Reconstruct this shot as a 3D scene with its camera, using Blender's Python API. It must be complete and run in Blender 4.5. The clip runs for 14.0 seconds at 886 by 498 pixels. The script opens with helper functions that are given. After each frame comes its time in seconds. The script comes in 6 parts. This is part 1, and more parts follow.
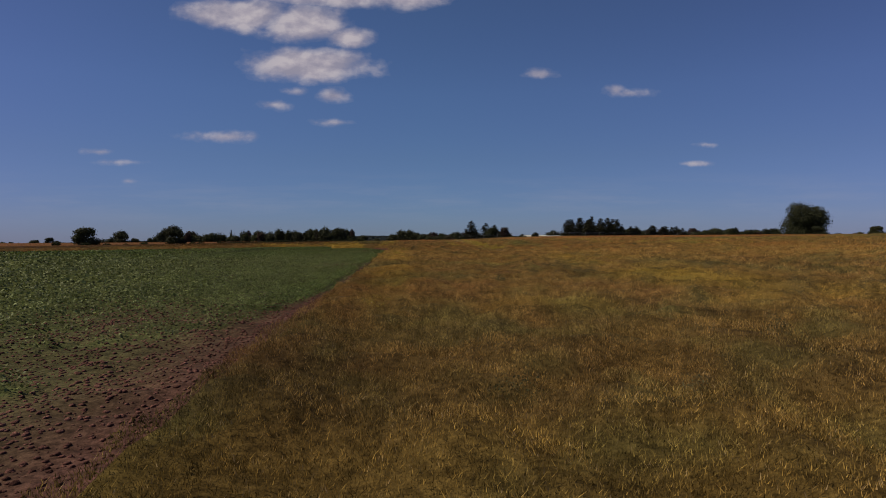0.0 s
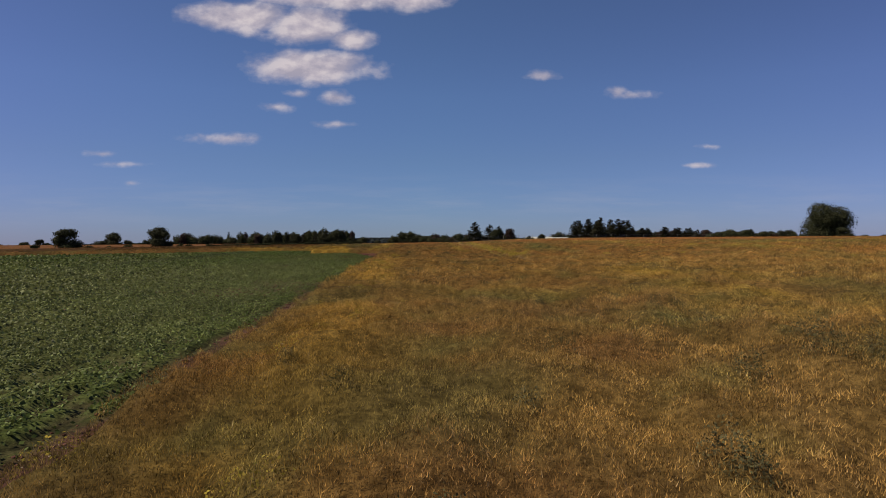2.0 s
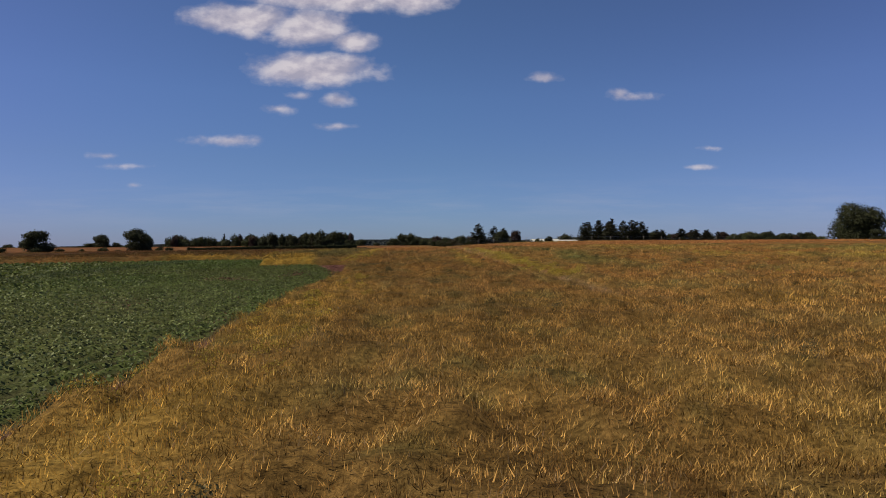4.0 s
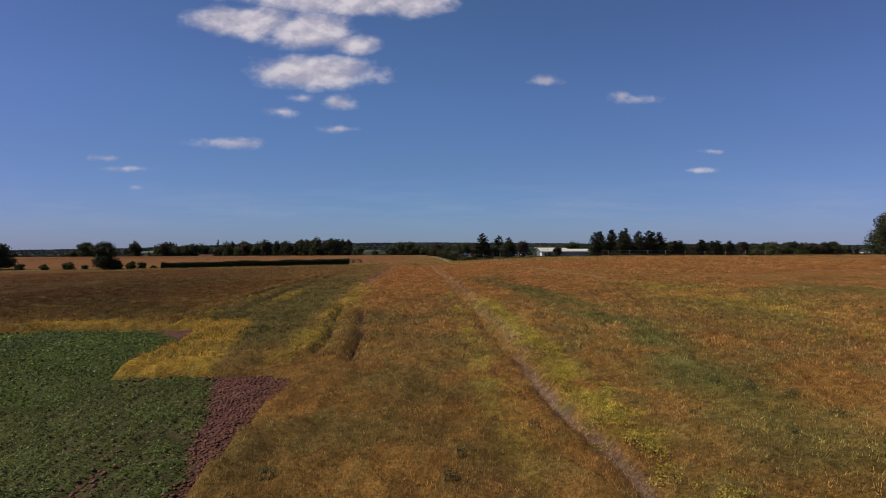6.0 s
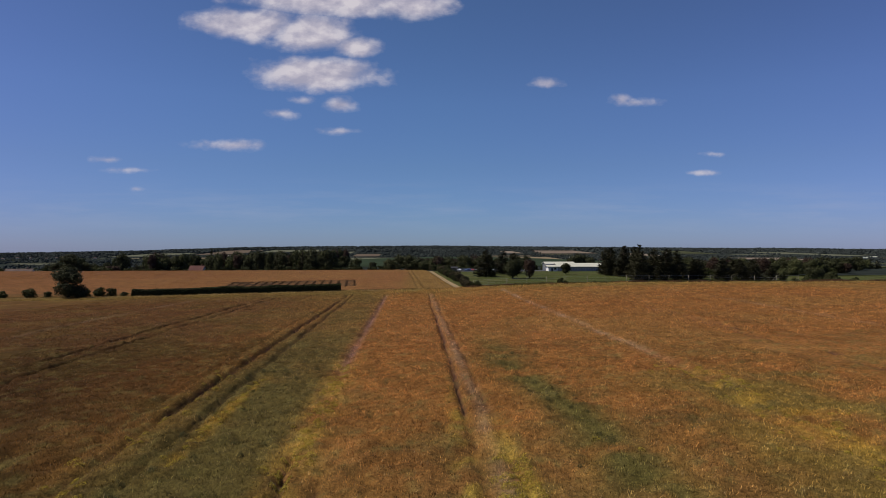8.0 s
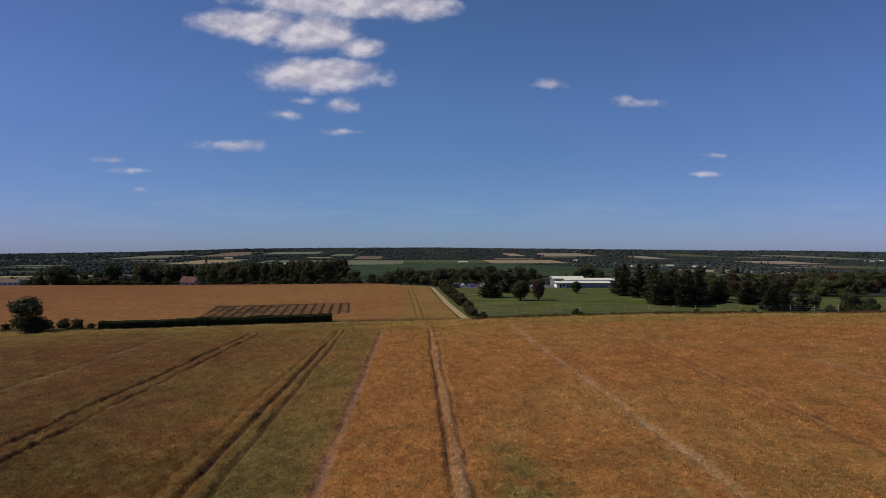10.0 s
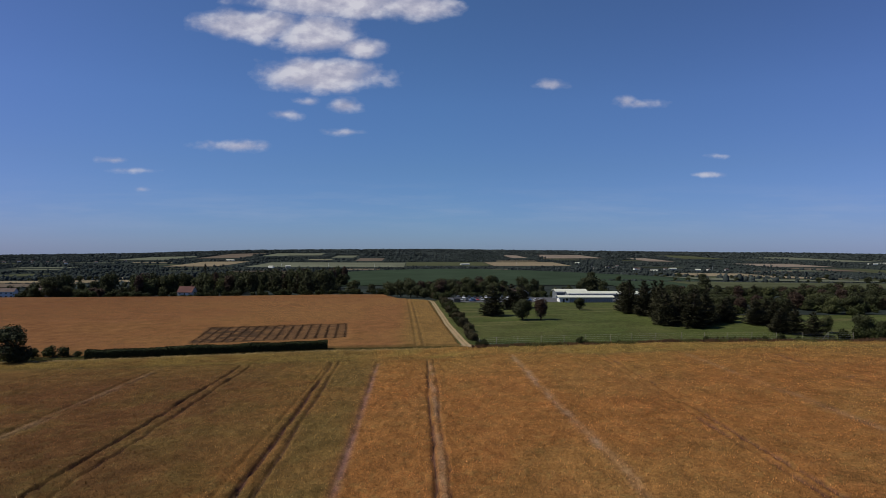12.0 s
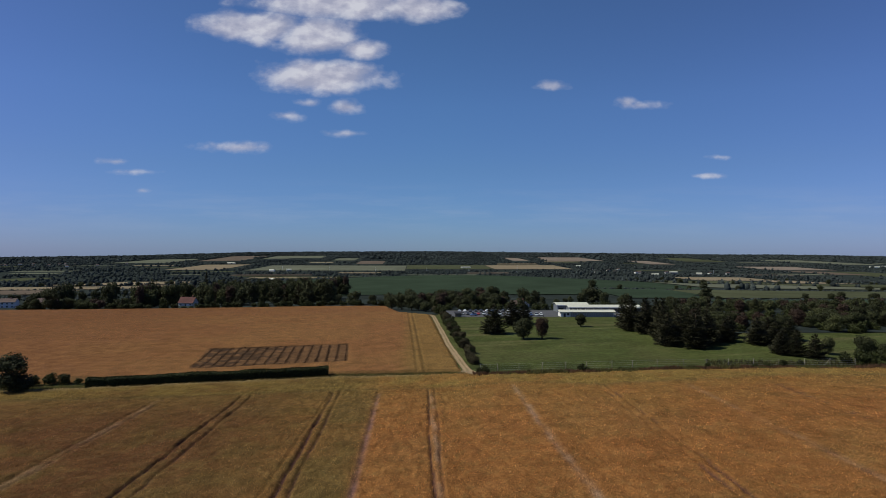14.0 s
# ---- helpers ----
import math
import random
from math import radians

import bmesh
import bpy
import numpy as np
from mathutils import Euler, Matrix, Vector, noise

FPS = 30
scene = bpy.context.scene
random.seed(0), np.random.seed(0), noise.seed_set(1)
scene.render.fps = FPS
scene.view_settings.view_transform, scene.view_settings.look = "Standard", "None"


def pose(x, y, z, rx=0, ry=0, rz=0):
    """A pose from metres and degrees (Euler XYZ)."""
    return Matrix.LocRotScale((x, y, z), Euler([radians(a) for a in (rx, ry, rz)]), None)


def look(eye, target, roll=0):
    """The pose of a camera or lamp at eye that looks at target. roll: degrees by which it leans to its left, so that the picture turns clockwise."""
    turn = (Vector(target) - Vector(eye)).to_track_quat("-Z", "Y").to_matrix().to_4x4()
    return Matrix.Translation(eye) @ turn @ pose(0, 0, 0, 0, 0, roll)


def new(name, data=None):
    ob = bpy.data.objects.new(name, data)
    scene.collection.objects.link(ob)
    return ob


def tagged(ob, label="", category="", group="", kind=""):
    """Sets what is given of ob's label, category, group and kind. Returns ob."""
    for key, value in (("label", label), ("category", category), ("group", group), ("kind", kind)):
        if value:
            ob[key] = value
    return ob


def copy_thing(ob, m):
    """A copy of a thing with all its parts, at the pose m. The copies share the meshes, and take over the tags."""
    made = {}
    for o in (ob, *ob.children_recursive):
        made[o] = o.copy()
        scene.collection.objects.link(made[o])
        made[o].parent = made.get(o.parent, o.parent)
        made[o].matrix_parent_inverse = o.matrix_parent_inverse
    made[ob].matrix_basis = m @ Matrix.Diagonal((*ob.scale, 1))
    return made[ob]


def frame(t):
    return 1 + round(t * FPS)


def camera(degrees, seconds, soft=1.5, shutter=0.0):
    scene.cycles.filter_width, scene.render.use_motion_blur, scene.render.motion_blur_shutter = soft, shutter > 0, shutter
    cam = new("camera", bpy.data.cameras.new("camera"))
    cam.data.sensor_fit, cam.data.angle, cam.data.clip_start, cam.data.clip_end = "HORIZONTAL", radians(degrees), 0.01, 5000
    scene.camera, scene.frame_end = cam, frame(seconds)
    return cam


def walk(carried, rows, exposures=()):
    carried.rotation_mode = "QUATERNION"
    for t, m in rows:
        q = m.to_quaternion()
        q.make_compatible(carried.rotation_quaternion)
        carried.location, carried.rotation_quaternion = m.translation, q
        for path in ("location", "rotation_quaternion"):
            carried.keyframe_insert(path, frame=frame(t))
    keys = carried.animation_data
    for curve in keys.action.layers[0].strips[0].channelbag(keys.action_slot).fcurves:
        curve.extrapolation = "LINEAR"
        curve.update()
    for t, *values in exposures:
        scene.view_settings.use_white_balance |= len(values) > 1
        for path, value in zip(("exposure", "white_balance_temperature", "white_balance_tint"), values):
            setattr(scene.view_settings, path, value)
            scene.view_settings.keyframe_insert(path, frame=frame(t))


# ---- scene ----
import functools

cam = camera(72.0, 14.0, soft=0.8)
PATH = [
    (0, (-3.814, -108.976, 2.388), (-3.689, -106.98, 2.358), -0.3),
    (0.5, (-3.62, -104.938, 2.403), (-3.497, -102.942, 2.374), -0.2),
    (1, (-3.42, -100.766, 2.428), (-3.298, -98.77, 2.399), -0.2),
    (1.5, (-3.132, -96.422, 2.472), (-3.012, -94.426, 2.446), -0.3),
    (2, (-2.911, -92.575, 2.549), (-2.793, -90.579, 2.525), -0.3),
    (2.5, (-2.709, -87.599, 2.632), (-2.593, -85.603, 2.608), -0.3),
    (3, (-2.37, -82.624, 2.752), (-2.255, -80.628, 2.731), -0.3),
    (5.3, (-0.644, -55.55, 4.839), (-0.534, -53.553, 4.827), -0.3),
    (5.5, (-0.521, -53.147, 5.569), (-0.411, -51.15, 5.559), -0.3),
    (6, (-0.227, -47.701, 7.444), (-0.119, -45.704, 7.435), -0.2),
    (6.5, (0.064, -42.342, 9.286), (0.171, -40.345, 9.28), -0.2),
    (7, (0.406, -36.959, 11.197), (0.513, -34.961, 11.192), -0.3),
    (7.5, (0.6, -31.803, 13.105), (0.707, -29.805, 13.101), -0.2),
    (8, (0.841, -26.475, 15.064), (0.947, -24.478, 15.062), -0.1),
    (8.5, (1.061, -21.193, 17.013), (1.165, -19.196, 17.012), -0.1),
    (11, (2.57, -0.096, 26.966), (2.666, 1.902, 26.967), 0.1),
    (11.5, (2.817, 0.64, 28.707), (2.912, 2.638, 28.708), 0.1),
    (12, (2.978, 0.7, 30.512), (3.071, 2.698, 30.514), 0.1),
    (12.5, (3.033, 0.643, 32.303), (3.125, 2.641, 32.308), 0.1),
    (13, (3.17, 0.713, 34.29), (3.26, 2.711, 34.296), 0.1),
    (13.5, (3.131, 0.53, 36.062), (3.219, 2.528, 36.069), 0.1),
    (14, (2.964, 0.867, 38.012), (3.054, 2.865, 38.018), 0.1),
]
walk(cam, [(t, look(eye, aim, roll)) for t, eye, aim, roll in PATH],
     [(0, -0.42, 6750, 13), (0.6, -0.28, 6950, 14), (1.5, -0.1, 6980, 13.5), (3, 0.0, 6850, 11.5), (6, 0.0, 6600, 10.5), (8.5, 0.0, 6580, 10), (11, 0.0, 6340, 7.5), (14, 0.0, 6130, 4)])

# ---- light ----
SUN_UP, SUN_TURN = 50.0, -92.0          # sun stands on the -x side, high
sun = new("sun", bpy.data.lights.new("sun", "SUN"))
sun.data.energy, sun.data.angle, sun.data.color = 5.0, radians(0.53), (1.0, 0.91, 0.76)
sa, se = radians(SUN_TURN), radians(SUN_UP)
sun_dir = Vector((math.sin(sa) * math.cos(se), math.cos(sa) * math.cos(se), math.sin(se)))
sun.matrix_world = look(sun_dir * 200, (0, 0, 0))

# clouds: centre and half size as slopes (x over y, z over y) in the sky ahead
CLOUDS = [
    (-0.152, 0.281, 0.108, 0.028), (-0.256, 0.360, 0.095, 0.027), (-0.161, 0.347, 0.073, 0.032),
    (-0.088, 0.326, 0.046, 0.018), (-0.125, 0.400, 0.155, 0.026), (0.000, 0.396, 0.079, 0.023),
    (-0.211, 0.216, 0.034, 0.010), (-0.175, 0.237, 0.020, 0.006), (-0.111, 0.231, 0.026, 0.013),
    (-0.114, 0.188, 0.038, 0.007), (-0.284, 0.164, 0.061, 0.010), (-0.480, 0.139, 0.027, 0.005),
    (-0.454, 0.123, 0.043, 0.005), (-0.438, 0.093, 0.012, 0.005), (0.228, 0.270, 0.036, 0.009),
    (0.371, 0.240, 0.038, 0.008), (0.354, 0.245, 0.017, 0.011), (0.510, 0.155, 0.019, 0.0036),
    (0.486, 0.123, 0.026, 0.0034)]


class Tree:
    """Short hand for building a node tree."""

    def __init__(self, tree):
        self.t = tree

    def n(self, kind, **sockets):
        node = self.t.nodes.new(kind)
        for key, value in sockets.items():
            if isinstance(value, tuple) and len(value) == 2 and hasattr(value[0], "outputs"):
                self.t.links.new(value[0].outputs[value[1]], node.inputs[int(key[1:])])
            else:
                node.inputs[int(key[1:])].default_value = value
        return node

    def math(self, op, a, b=0.0, c=0.0, clamp=False):
        node = self.n("ShaderNodeMath", _0=a, _1=b, _2=c)
        node.operation, node.use_clamp = op, clamp
        return (node, 0)

    def mix(self, fac, a, b, how="MIX"):
        node = self.t.nodes.new("ShaderNodeMix")
        node.data_type, node.blend_type = "RGBA", how
        for i, v in ((0, fac), (6, a), (7, b)):
            if isinstance(v, tuple) and len(v) == 2 and hasattr(v[0], "outputs"):
                self.t.links.new(v[0].outputs[v[1]], node.inputs[i])
            else:
                node.inputs[i].default_value = v if i == 0 else (*v, 1.0)[:4]
        return (node, 2)

    def noise(self, vec, scale, detail=4.0, rough=0.55, out=0):
        node = self.t.nodes.new("ShaderNodeTexNoise")
        if vec:
            self.t.links.new(vec[0].outputs[vec[1]], node.inputs["Vector"])
        node.inputs["Scale"].default_value = scale
        node.inputs["Detail"].default_value = detail
        node.inputs["Roughness"].default_value = rough
        return (node, out)

    def ramp(self, fac, *stops):
        node = self.n("ShaderNodeValToRGB", _0=fac)
        els = node.color_ramp.elements
        while len(els) < len(stops):
            els.new(0.5)
        for el, (p, c) in zip(els, stops):
            el.position = p
            el.color = (c, c, c, 1) if isinstance(c, float) else (*c, 1)
        return (node, 0)


def make_world():
    world = bpy.data.worlds.new("sky")
    world.use_nodes = True
    scene.world = world
    world.node_tree.nodes.clear()
    T = Tree(world.node_tree)
    sky = T.t.nodes.new("ShaderNodeTexSky")
    sky.sky_type, sky.sun_disc = "NISHITA", False
    sky.sun_elevation, sky.sun_rotation = se, sa
    sky.altitude, sky.air_density, sky.dust_density, sky.ozone_density = 60, 1.0, 0.2, 4.0
    tc = T.t.nodes.new("ShaderNodeTexCoord")
    sep = T.n("ShaderNodeSeparateXYZ", _0=(tc, 0))
    ahead = T.math("MAXIMUM", (sep, 1), 0.05)
    u = T.math("DIVIDE", (sep, 0), ahead)
    v = T.math("DIVIDE", (sep, 2), ahead)
    flat = T.n("ShaderNodeCombineXYZ", _0=u, _1=T.math("SUBTRACT", v, 0.003))
    # billows: the flat coordinates are pulled about before the ovals are laid out
    stretch = T.n("ShaderNodeCombineXYZ", _0=u, _1=T.math("MULTIPLY", v, 1.5))
    lit = T.n("ShaderNodeCombineXYZ", _0=T.math("SUBTRACT", u, 0.006), _1=T.math("ADD", T.math("MULTIPLY", v, 1.5), 0.014))
    best = None
    for cx, cy, rx, ry in CLOUDS:
        m = T.t.nodes.new("ShaderNodeMapping")
        m.vector_type = "POINT"
        T.t.links.new(flat.outputs[0], m.inputs[0])
        m.inputs[1].default_value = (-cx / rx, -cy / ry, 0)
        m.inputs[3].default_value = (1 / rx, 1 / ry, 1)
        ln = T.n("ShaderNodeVectorMath", _0=(m, 0))
        ln.operation = "LENGTH"
        body = T.math("SUBTRACT", 1.0, (ln, 1))
        body = T.math("MULTIPLY", T.math("ADD", body, 0.16), min(1.15, 0.12 + ry * 37))
        best = body if best is None else T.math("MAXIMUM", best, body)
    n1 = T.noise((stretch, 0), 17.0, 6.0, 0.52)
    n1_lit = T.noise((lit, 0), 17.0, 6.0, 0.52)
    n2 = T.noise((stretch, 0), 60.0, 4.0, 0.5)
    lump = T.math("ADD", T.math("MULTIPLY", T.math("SUBTRACT", n1, 0.5), 2.5), T.math("MULTIPLY", T.math("SUBTRACT", n2, 0.5), 0.55))
    dens = T.math("ADD", best, T.math("MULTIPLY", lump, 0.50))
    cover = T.ramp(dens, (-0.0, 0.0), (0.14, 0.10), (0.34, 0.46), (0.62, 0.86), (1.0, 0.97))
    front = T.math("GREATER_THAN", (sep, 1), 0.1)
    cover = T.math("MULTIPLY", cover, front)
    # thin high veil low over the horizon
    veil_n = T.noise((T.n("ShaderNodeCombineXYZ", _0=u, _1=T.math("MULTIPLY", v, 9.0)), 0), 5.0, 5.0, 0.6)
    veil = T.math("MULTIPLY", T.ramp(veil_n, (0.45, 0.0), (0.75, 0.22)), T.ramp(v, (0.02, 0.0), (0.06, 1.0), (0.12, 0.0)))
    relief = T.math("ADD", T.math("MULTIPLY", T.math("SUBTRACT", n1, n1_lit), 2.6), 0.52)
    relief = T.math("SUBTRACT", relief, T.math("MULTIPLY", dens, 0.10))
    shade = T.ramp(relief, (0.18, (0.38, 0.37, 0.47)), (0.45, (0.49, 0.465, 0.55)), (0.72, (0.63, 0.595, 0.65)))
    tint = T.mix(1.0, (sky, 0), (0.095, 0.0865, 0.112), "MULTIPLY")
    # a hazy horizon that the clear-air sky lacks
    clear = T.ramp((sep, 2), (0.0, (0.375, 0.53, 0.77)), (0.13, (0.47, 0.60, 0.685)), (0.23, (0.535, 0.67, 0.725)), (0.38, (0.54, 0.655, 0.68)))
    tint = T.mix(1.0, tint, clear, "MULTIPLY")
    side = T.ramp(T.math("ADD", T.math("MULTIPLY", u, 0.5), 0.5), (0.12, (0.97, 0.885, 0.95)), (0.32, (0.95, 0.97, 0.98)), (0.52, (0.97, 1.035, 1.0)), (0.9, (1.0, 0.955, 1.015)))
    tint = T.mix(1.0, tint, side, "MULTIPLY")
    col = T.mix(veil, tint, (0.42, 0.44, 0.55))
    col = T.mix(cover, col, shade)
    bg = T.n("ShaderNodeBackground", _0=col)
    bg.inputs[1].default_value = 1.0
    out = T.t.nodes.new("ShaderNodeOutputWorld")
    T.t.links.new(bg.outputs[0], out.inputs[0])


make_world()


# ---- materials ----
def material(name, color=None, rough=0.85, grain=8.0, vary=0.35, bump=0.0, attr=False, spec=0.2, metal=0.0, fine=0.0, leaf=0.0, rnd=0.0):
    mat = bpy.data.materials.new(name)
    mat.use_nodes = True
    T = Tree(mat.node_tree)
    bsdf = mat.node_tree.nodes["Principled BSDF"]
    tc = T.t.nodes.new("ShaderNodeTexCoord")
    obj = (tc, 3)
    if attr:
        at = T.t.nodes.new("ShaderNodeVertexColor")
        at.layer_name = "Col"
        base = (at, 0)
    else:
        rgb = T.t.nodes.new("ShaderNodeRGB")
        rgb.outputs[0].default_value = (*color, 1)
        base = (rgb, 0)
    n1 = T.noise(obj, grain, 6.0, 0.6)
    n2 = T.noise(obj, grain / 11.0, 4.0, 0.55)
    f1 = T.ramp(n1, (0.33, 1.0 - vary), (0.67, 1.0))
    f2 = T.ramp(n2, (0.35, 1.0 - vary * 0.6), (0.65, 1.0))
    col = T.mix(1.0, base, f1, "MULTIPLY")
    col = T.mix(1.0, col, f2, "MULTIPLY")
    if fine:
        n3 = T.noise(obj, fine, 2.0, 0.7)
        col = T.mix(1.0, col, T.ramp(n3, (0.36, 0.45), (0.64, 1.0)), "MULTIPLY")
        n4 = T.noise(obj, fine * 7.0, 2.0, 0.7)
        col = T.mix(1.0, col, T.ramp(n4, (0.38, 0.6), (0.62, 1.0)), "MULTIPLY")
    if rnd:
        info = T.t.nodes.new("ShaderNodeObjectInfo")
        col = T.mix(1.0, col, T.ramp((info, 5), (0.0, 1.0 - rnd), (1.0, 1.0)), "MULTIPLY")
    T.t.links.new(col[0].outputs[col[1]], bsdf.inputs["Base Color"])
    bsdf.inputs["Roughness"].default_value = rough
    bsdf.inputs["Specular IOR Level"].default_value = spec
    bsdf.inputs["Metallic"].default_value = metal
    if bump:
        b = T.t.nodes.new("ShaderNodeBump")
        b.inputs["Strength"].default_value = bump
        b.inputs["Distance"].default_value = 0.1
        T.t.links.new(n1[0].outputs[0], b.inputs["Height"])
        T.t.links.new(b.outputs[0], bsdf.inputs["Normal"])
    if leaf:
        tr = T.t.nodes.new("ShaderNodeBsdfTranslucent")
        T.t.links.new(col[0].outputs[col[1]], tr.inputs[0])
        mx = T.t.nodes.new("ShaderNodeMixShader")
        mx.inputs[0].default_value = leaf
        T.t.links.new(bsdf.outputs[0], mx.inputs[1])
        T.t.links.new(tr.outputs[0], mx.inputs[2])
        T.t.links.new(mx.outputs[0], mat.node_tree.nodes["Material Output"].inputs[0])
    return mat


def glass(name):
    mat = bpy.data.materials.new(name)
    mat.use_nodes = True
    b = mat.node_tree.nodes["Principled BSDF"]
    b.inputs["Base Color"].default_value = (0.02, 0.025, 0.03, 1)
    b.inputs["Roughness"].default_value = 0.06
    return mat


M = dict(
    soil=material("plough_soil", (0.360, 0.170, 0.128), grain=6, vary=0.6, bump=0.8, fine=40, spec=0.02),
    rough_grass=material("rough_grass", (0.085, 0.088, 0.030), grain=1.5, vary=0.5, bump=0.3, spec=0.02),
    crop=material("flax_canopy", attr=True, grain=2.4, vary=0.5, bump=0.9, fine=9, spec=0.02),
    stalk=material("flax_stalk", attr=True, grain=2.0, vary=0.25, leaf=0.3, spec=0.04),
    green=material("beet_canopy", attr=True, grain=4.0, vary=0.45, bump=0.6, fine=12, spec=0.03),
    green_leaf=material("beet_leaf", attr=True, grain=2.0, vary=0.3, rough=0.55, leaf=0.25, spec=0.12),
    lawn=material("mown_grass", attr=True, grain=0.6, vary=0.4, bump=0.1, fine=3, spec=0.02),
    track=material("dry_earth_track", attr=True, grain=2.0, vary=0.35, bump=0.3, spec=0.05),
    asphalt=material("asphalt", (0.085, 0.085, 0.09), grain=3, vary=0.3),
    bark=material("bark", (0.09, 0.065, 0.045), grain=6, vary=0.5, bump=0.6),
    leaf_oak=material("broad_leaves", (0.074, 0.082, 0.030), grain=1.2, vary=0.55, leaf=0.2, rnd=0.45, spec=0.25),
    leaf_pale=material("pale_leaves", (0.115, 0.125, 0.045), grain=1.2, vary=0.5, leaf=0.2, rnd=0.35, spec=0.25),
    leaf_red=material("copper_leaves", (0.075, 0.045, 0.030), grain=1.2, vary=0.5, leaf=0.15, rnd=0.3, spec=0.25),
    needle=material("conifer_needles", (0.062, 0.060, 0.028), grain=1.5, vary=0.5, leaf=0.1, rnd=0.4, spec=0.2),
    hedge_brown=material("brown_hedge_leaves", (0.085, 0.072, 0.034), grain=1.5, vary=0.5, leaf=0.15, rnd=0.3),
    hedge=material("hedge_leaves", (0.054, 0.064, 0.018), grain=1.5, vary=0.5, leaf=0.15, rnd=0.3),
    # far foliage tinted blue: distance haze put into the base colour
    hazed_far_leaf=material("hazed_far_foliage", (0.060, 0.072, 0.070), grain=0.05, vary=0.55, spec=0.0),
    # dark bluish floor: shade between trees and haze put into its colour
    shaded_wood_floor=material("shaded_wood_floor", (0.038, 0.047, 0.044), grain=0.06, vary=0.5, spec=0.0),
    white_wall=material("white_render", (0.70, 0.69, 0.66), grain=1.0, vary=0.12),
    cream_roof=material("cream_sheet_roof", (0.50, 0.50, 0.42), grain=1.0, vary=0.15, rough=0.6),
    glazing=material("grey_glazed_front", (0.20, 0.22, 0.25), grain=0.8, vary=0.3, rough=0.3, spec=0.4),
    grey_board=material("weathered_boards", (0.36, 0.35, 0.35), grain=2.0, vary=0.35),
    red_tile=material("red_roof_tiles", (0.12, 0.050, 0.046), grain=2.0, vary=0.4),
    brown_tile=material("brown_roof_tiles", (0.135, 0.095, 0.085), grain=2.0, vary=0.4),
    brick=material("brick", (0.30, 0.16, 0.11), grain=3.0, vary=0.4),
    dark=material("dark_steel", (0.05, 0.05, 0.055), grain=2.0, vary=0.3, rough=0.5),
    timber=material("fence_timber", (0.28, 0.25, 0.21), grain=5.0, vary=0.4),
    steel=material("galvanised_steel", (0.45, 0.46, 0.48), grain=1.0, vary=0.2, rough=0.45, metal=0.6),
    rubber=material("tyre_rubber", (0.03, 0.03, 0.03), grain=5.0, vary=0.2),
    glass=glass("window_glass"),
)
PAINT = [material("car_paint_" + n, c, grain=1.0, vary=0.05, rough=0.3, spec=0.5) for n, c in
         (("white", (0.78, 0.78, 0.78)), ("silver", (0.45, 0.46, 0.48)), ("black", (0.03, 0.03, 0.035)), ("blue", (0.06, 0.10, 0.22)), ("red", (0.32, 0.04, 0.04)))]
# field colours greyed and blued a little: distance haze put into them
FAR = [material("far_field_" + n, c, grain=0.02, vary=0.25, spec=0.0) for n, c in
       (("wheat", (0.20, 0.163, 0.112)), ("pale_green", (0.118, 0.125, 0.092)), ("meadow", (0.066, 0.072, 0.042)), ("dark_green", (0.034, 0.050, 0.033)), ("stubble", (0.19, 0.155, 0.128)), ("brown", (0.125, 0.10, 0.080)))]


# ---- the lie of the land ----
def smooth(a, b, v):
    t = np.clip((np.asarray(v, float) - a) / (b - a), 0, 1)
    return t * t * (3 - 2 * t)


def lattice(ix, iy, seed):
    h = (ix.astype(np.int64) * 374761393 + iy.astype(np.int64) * 668265263 + seed * 1442695041) & 0xFFFFFFFF
    h = ((h ^ (h >> 13)) * 1274126177) & 0xFFFFFFFF
    return ((h ^ (h >> 16)) & 0xFFFF) / 65535.0


def vnoise(x, y, size, seed=0):
    """Smooth noise from 0 to 1 with lumps of that many metres."""
    x, y = np.asarray(x, float) / size, np.asarray(y, float) / size
    ix, iy = np.floor(x), np.floor(y)
    fx, fy = x - ix, y - iy
    fx, fy = fx * fx * (3 - 2 * fx), fy * fy * (3 - 2 * fy)
    a, b = lattice(ix, iy, seed), lattice(ix + 1, iy, seed)
    c, d = lattice(ix, iy + 1, seed), lattice(ix + 1, iy + 1, seed)
    return (a * (1 - fx) + b * fx) * (1 - fy) + (c * (1 - fx) + d * fx) * fy


def fbm(x, y, size, seed=0, octaves=3):
    total, amp, norm = 0.0, 1.0, 0.0
    for k in range(octaves):
        total = total + amp * vnoise(x, y, size / 2 ** k, seed + k)
        norm += amp
        amp *= 0.5
    return total / norm


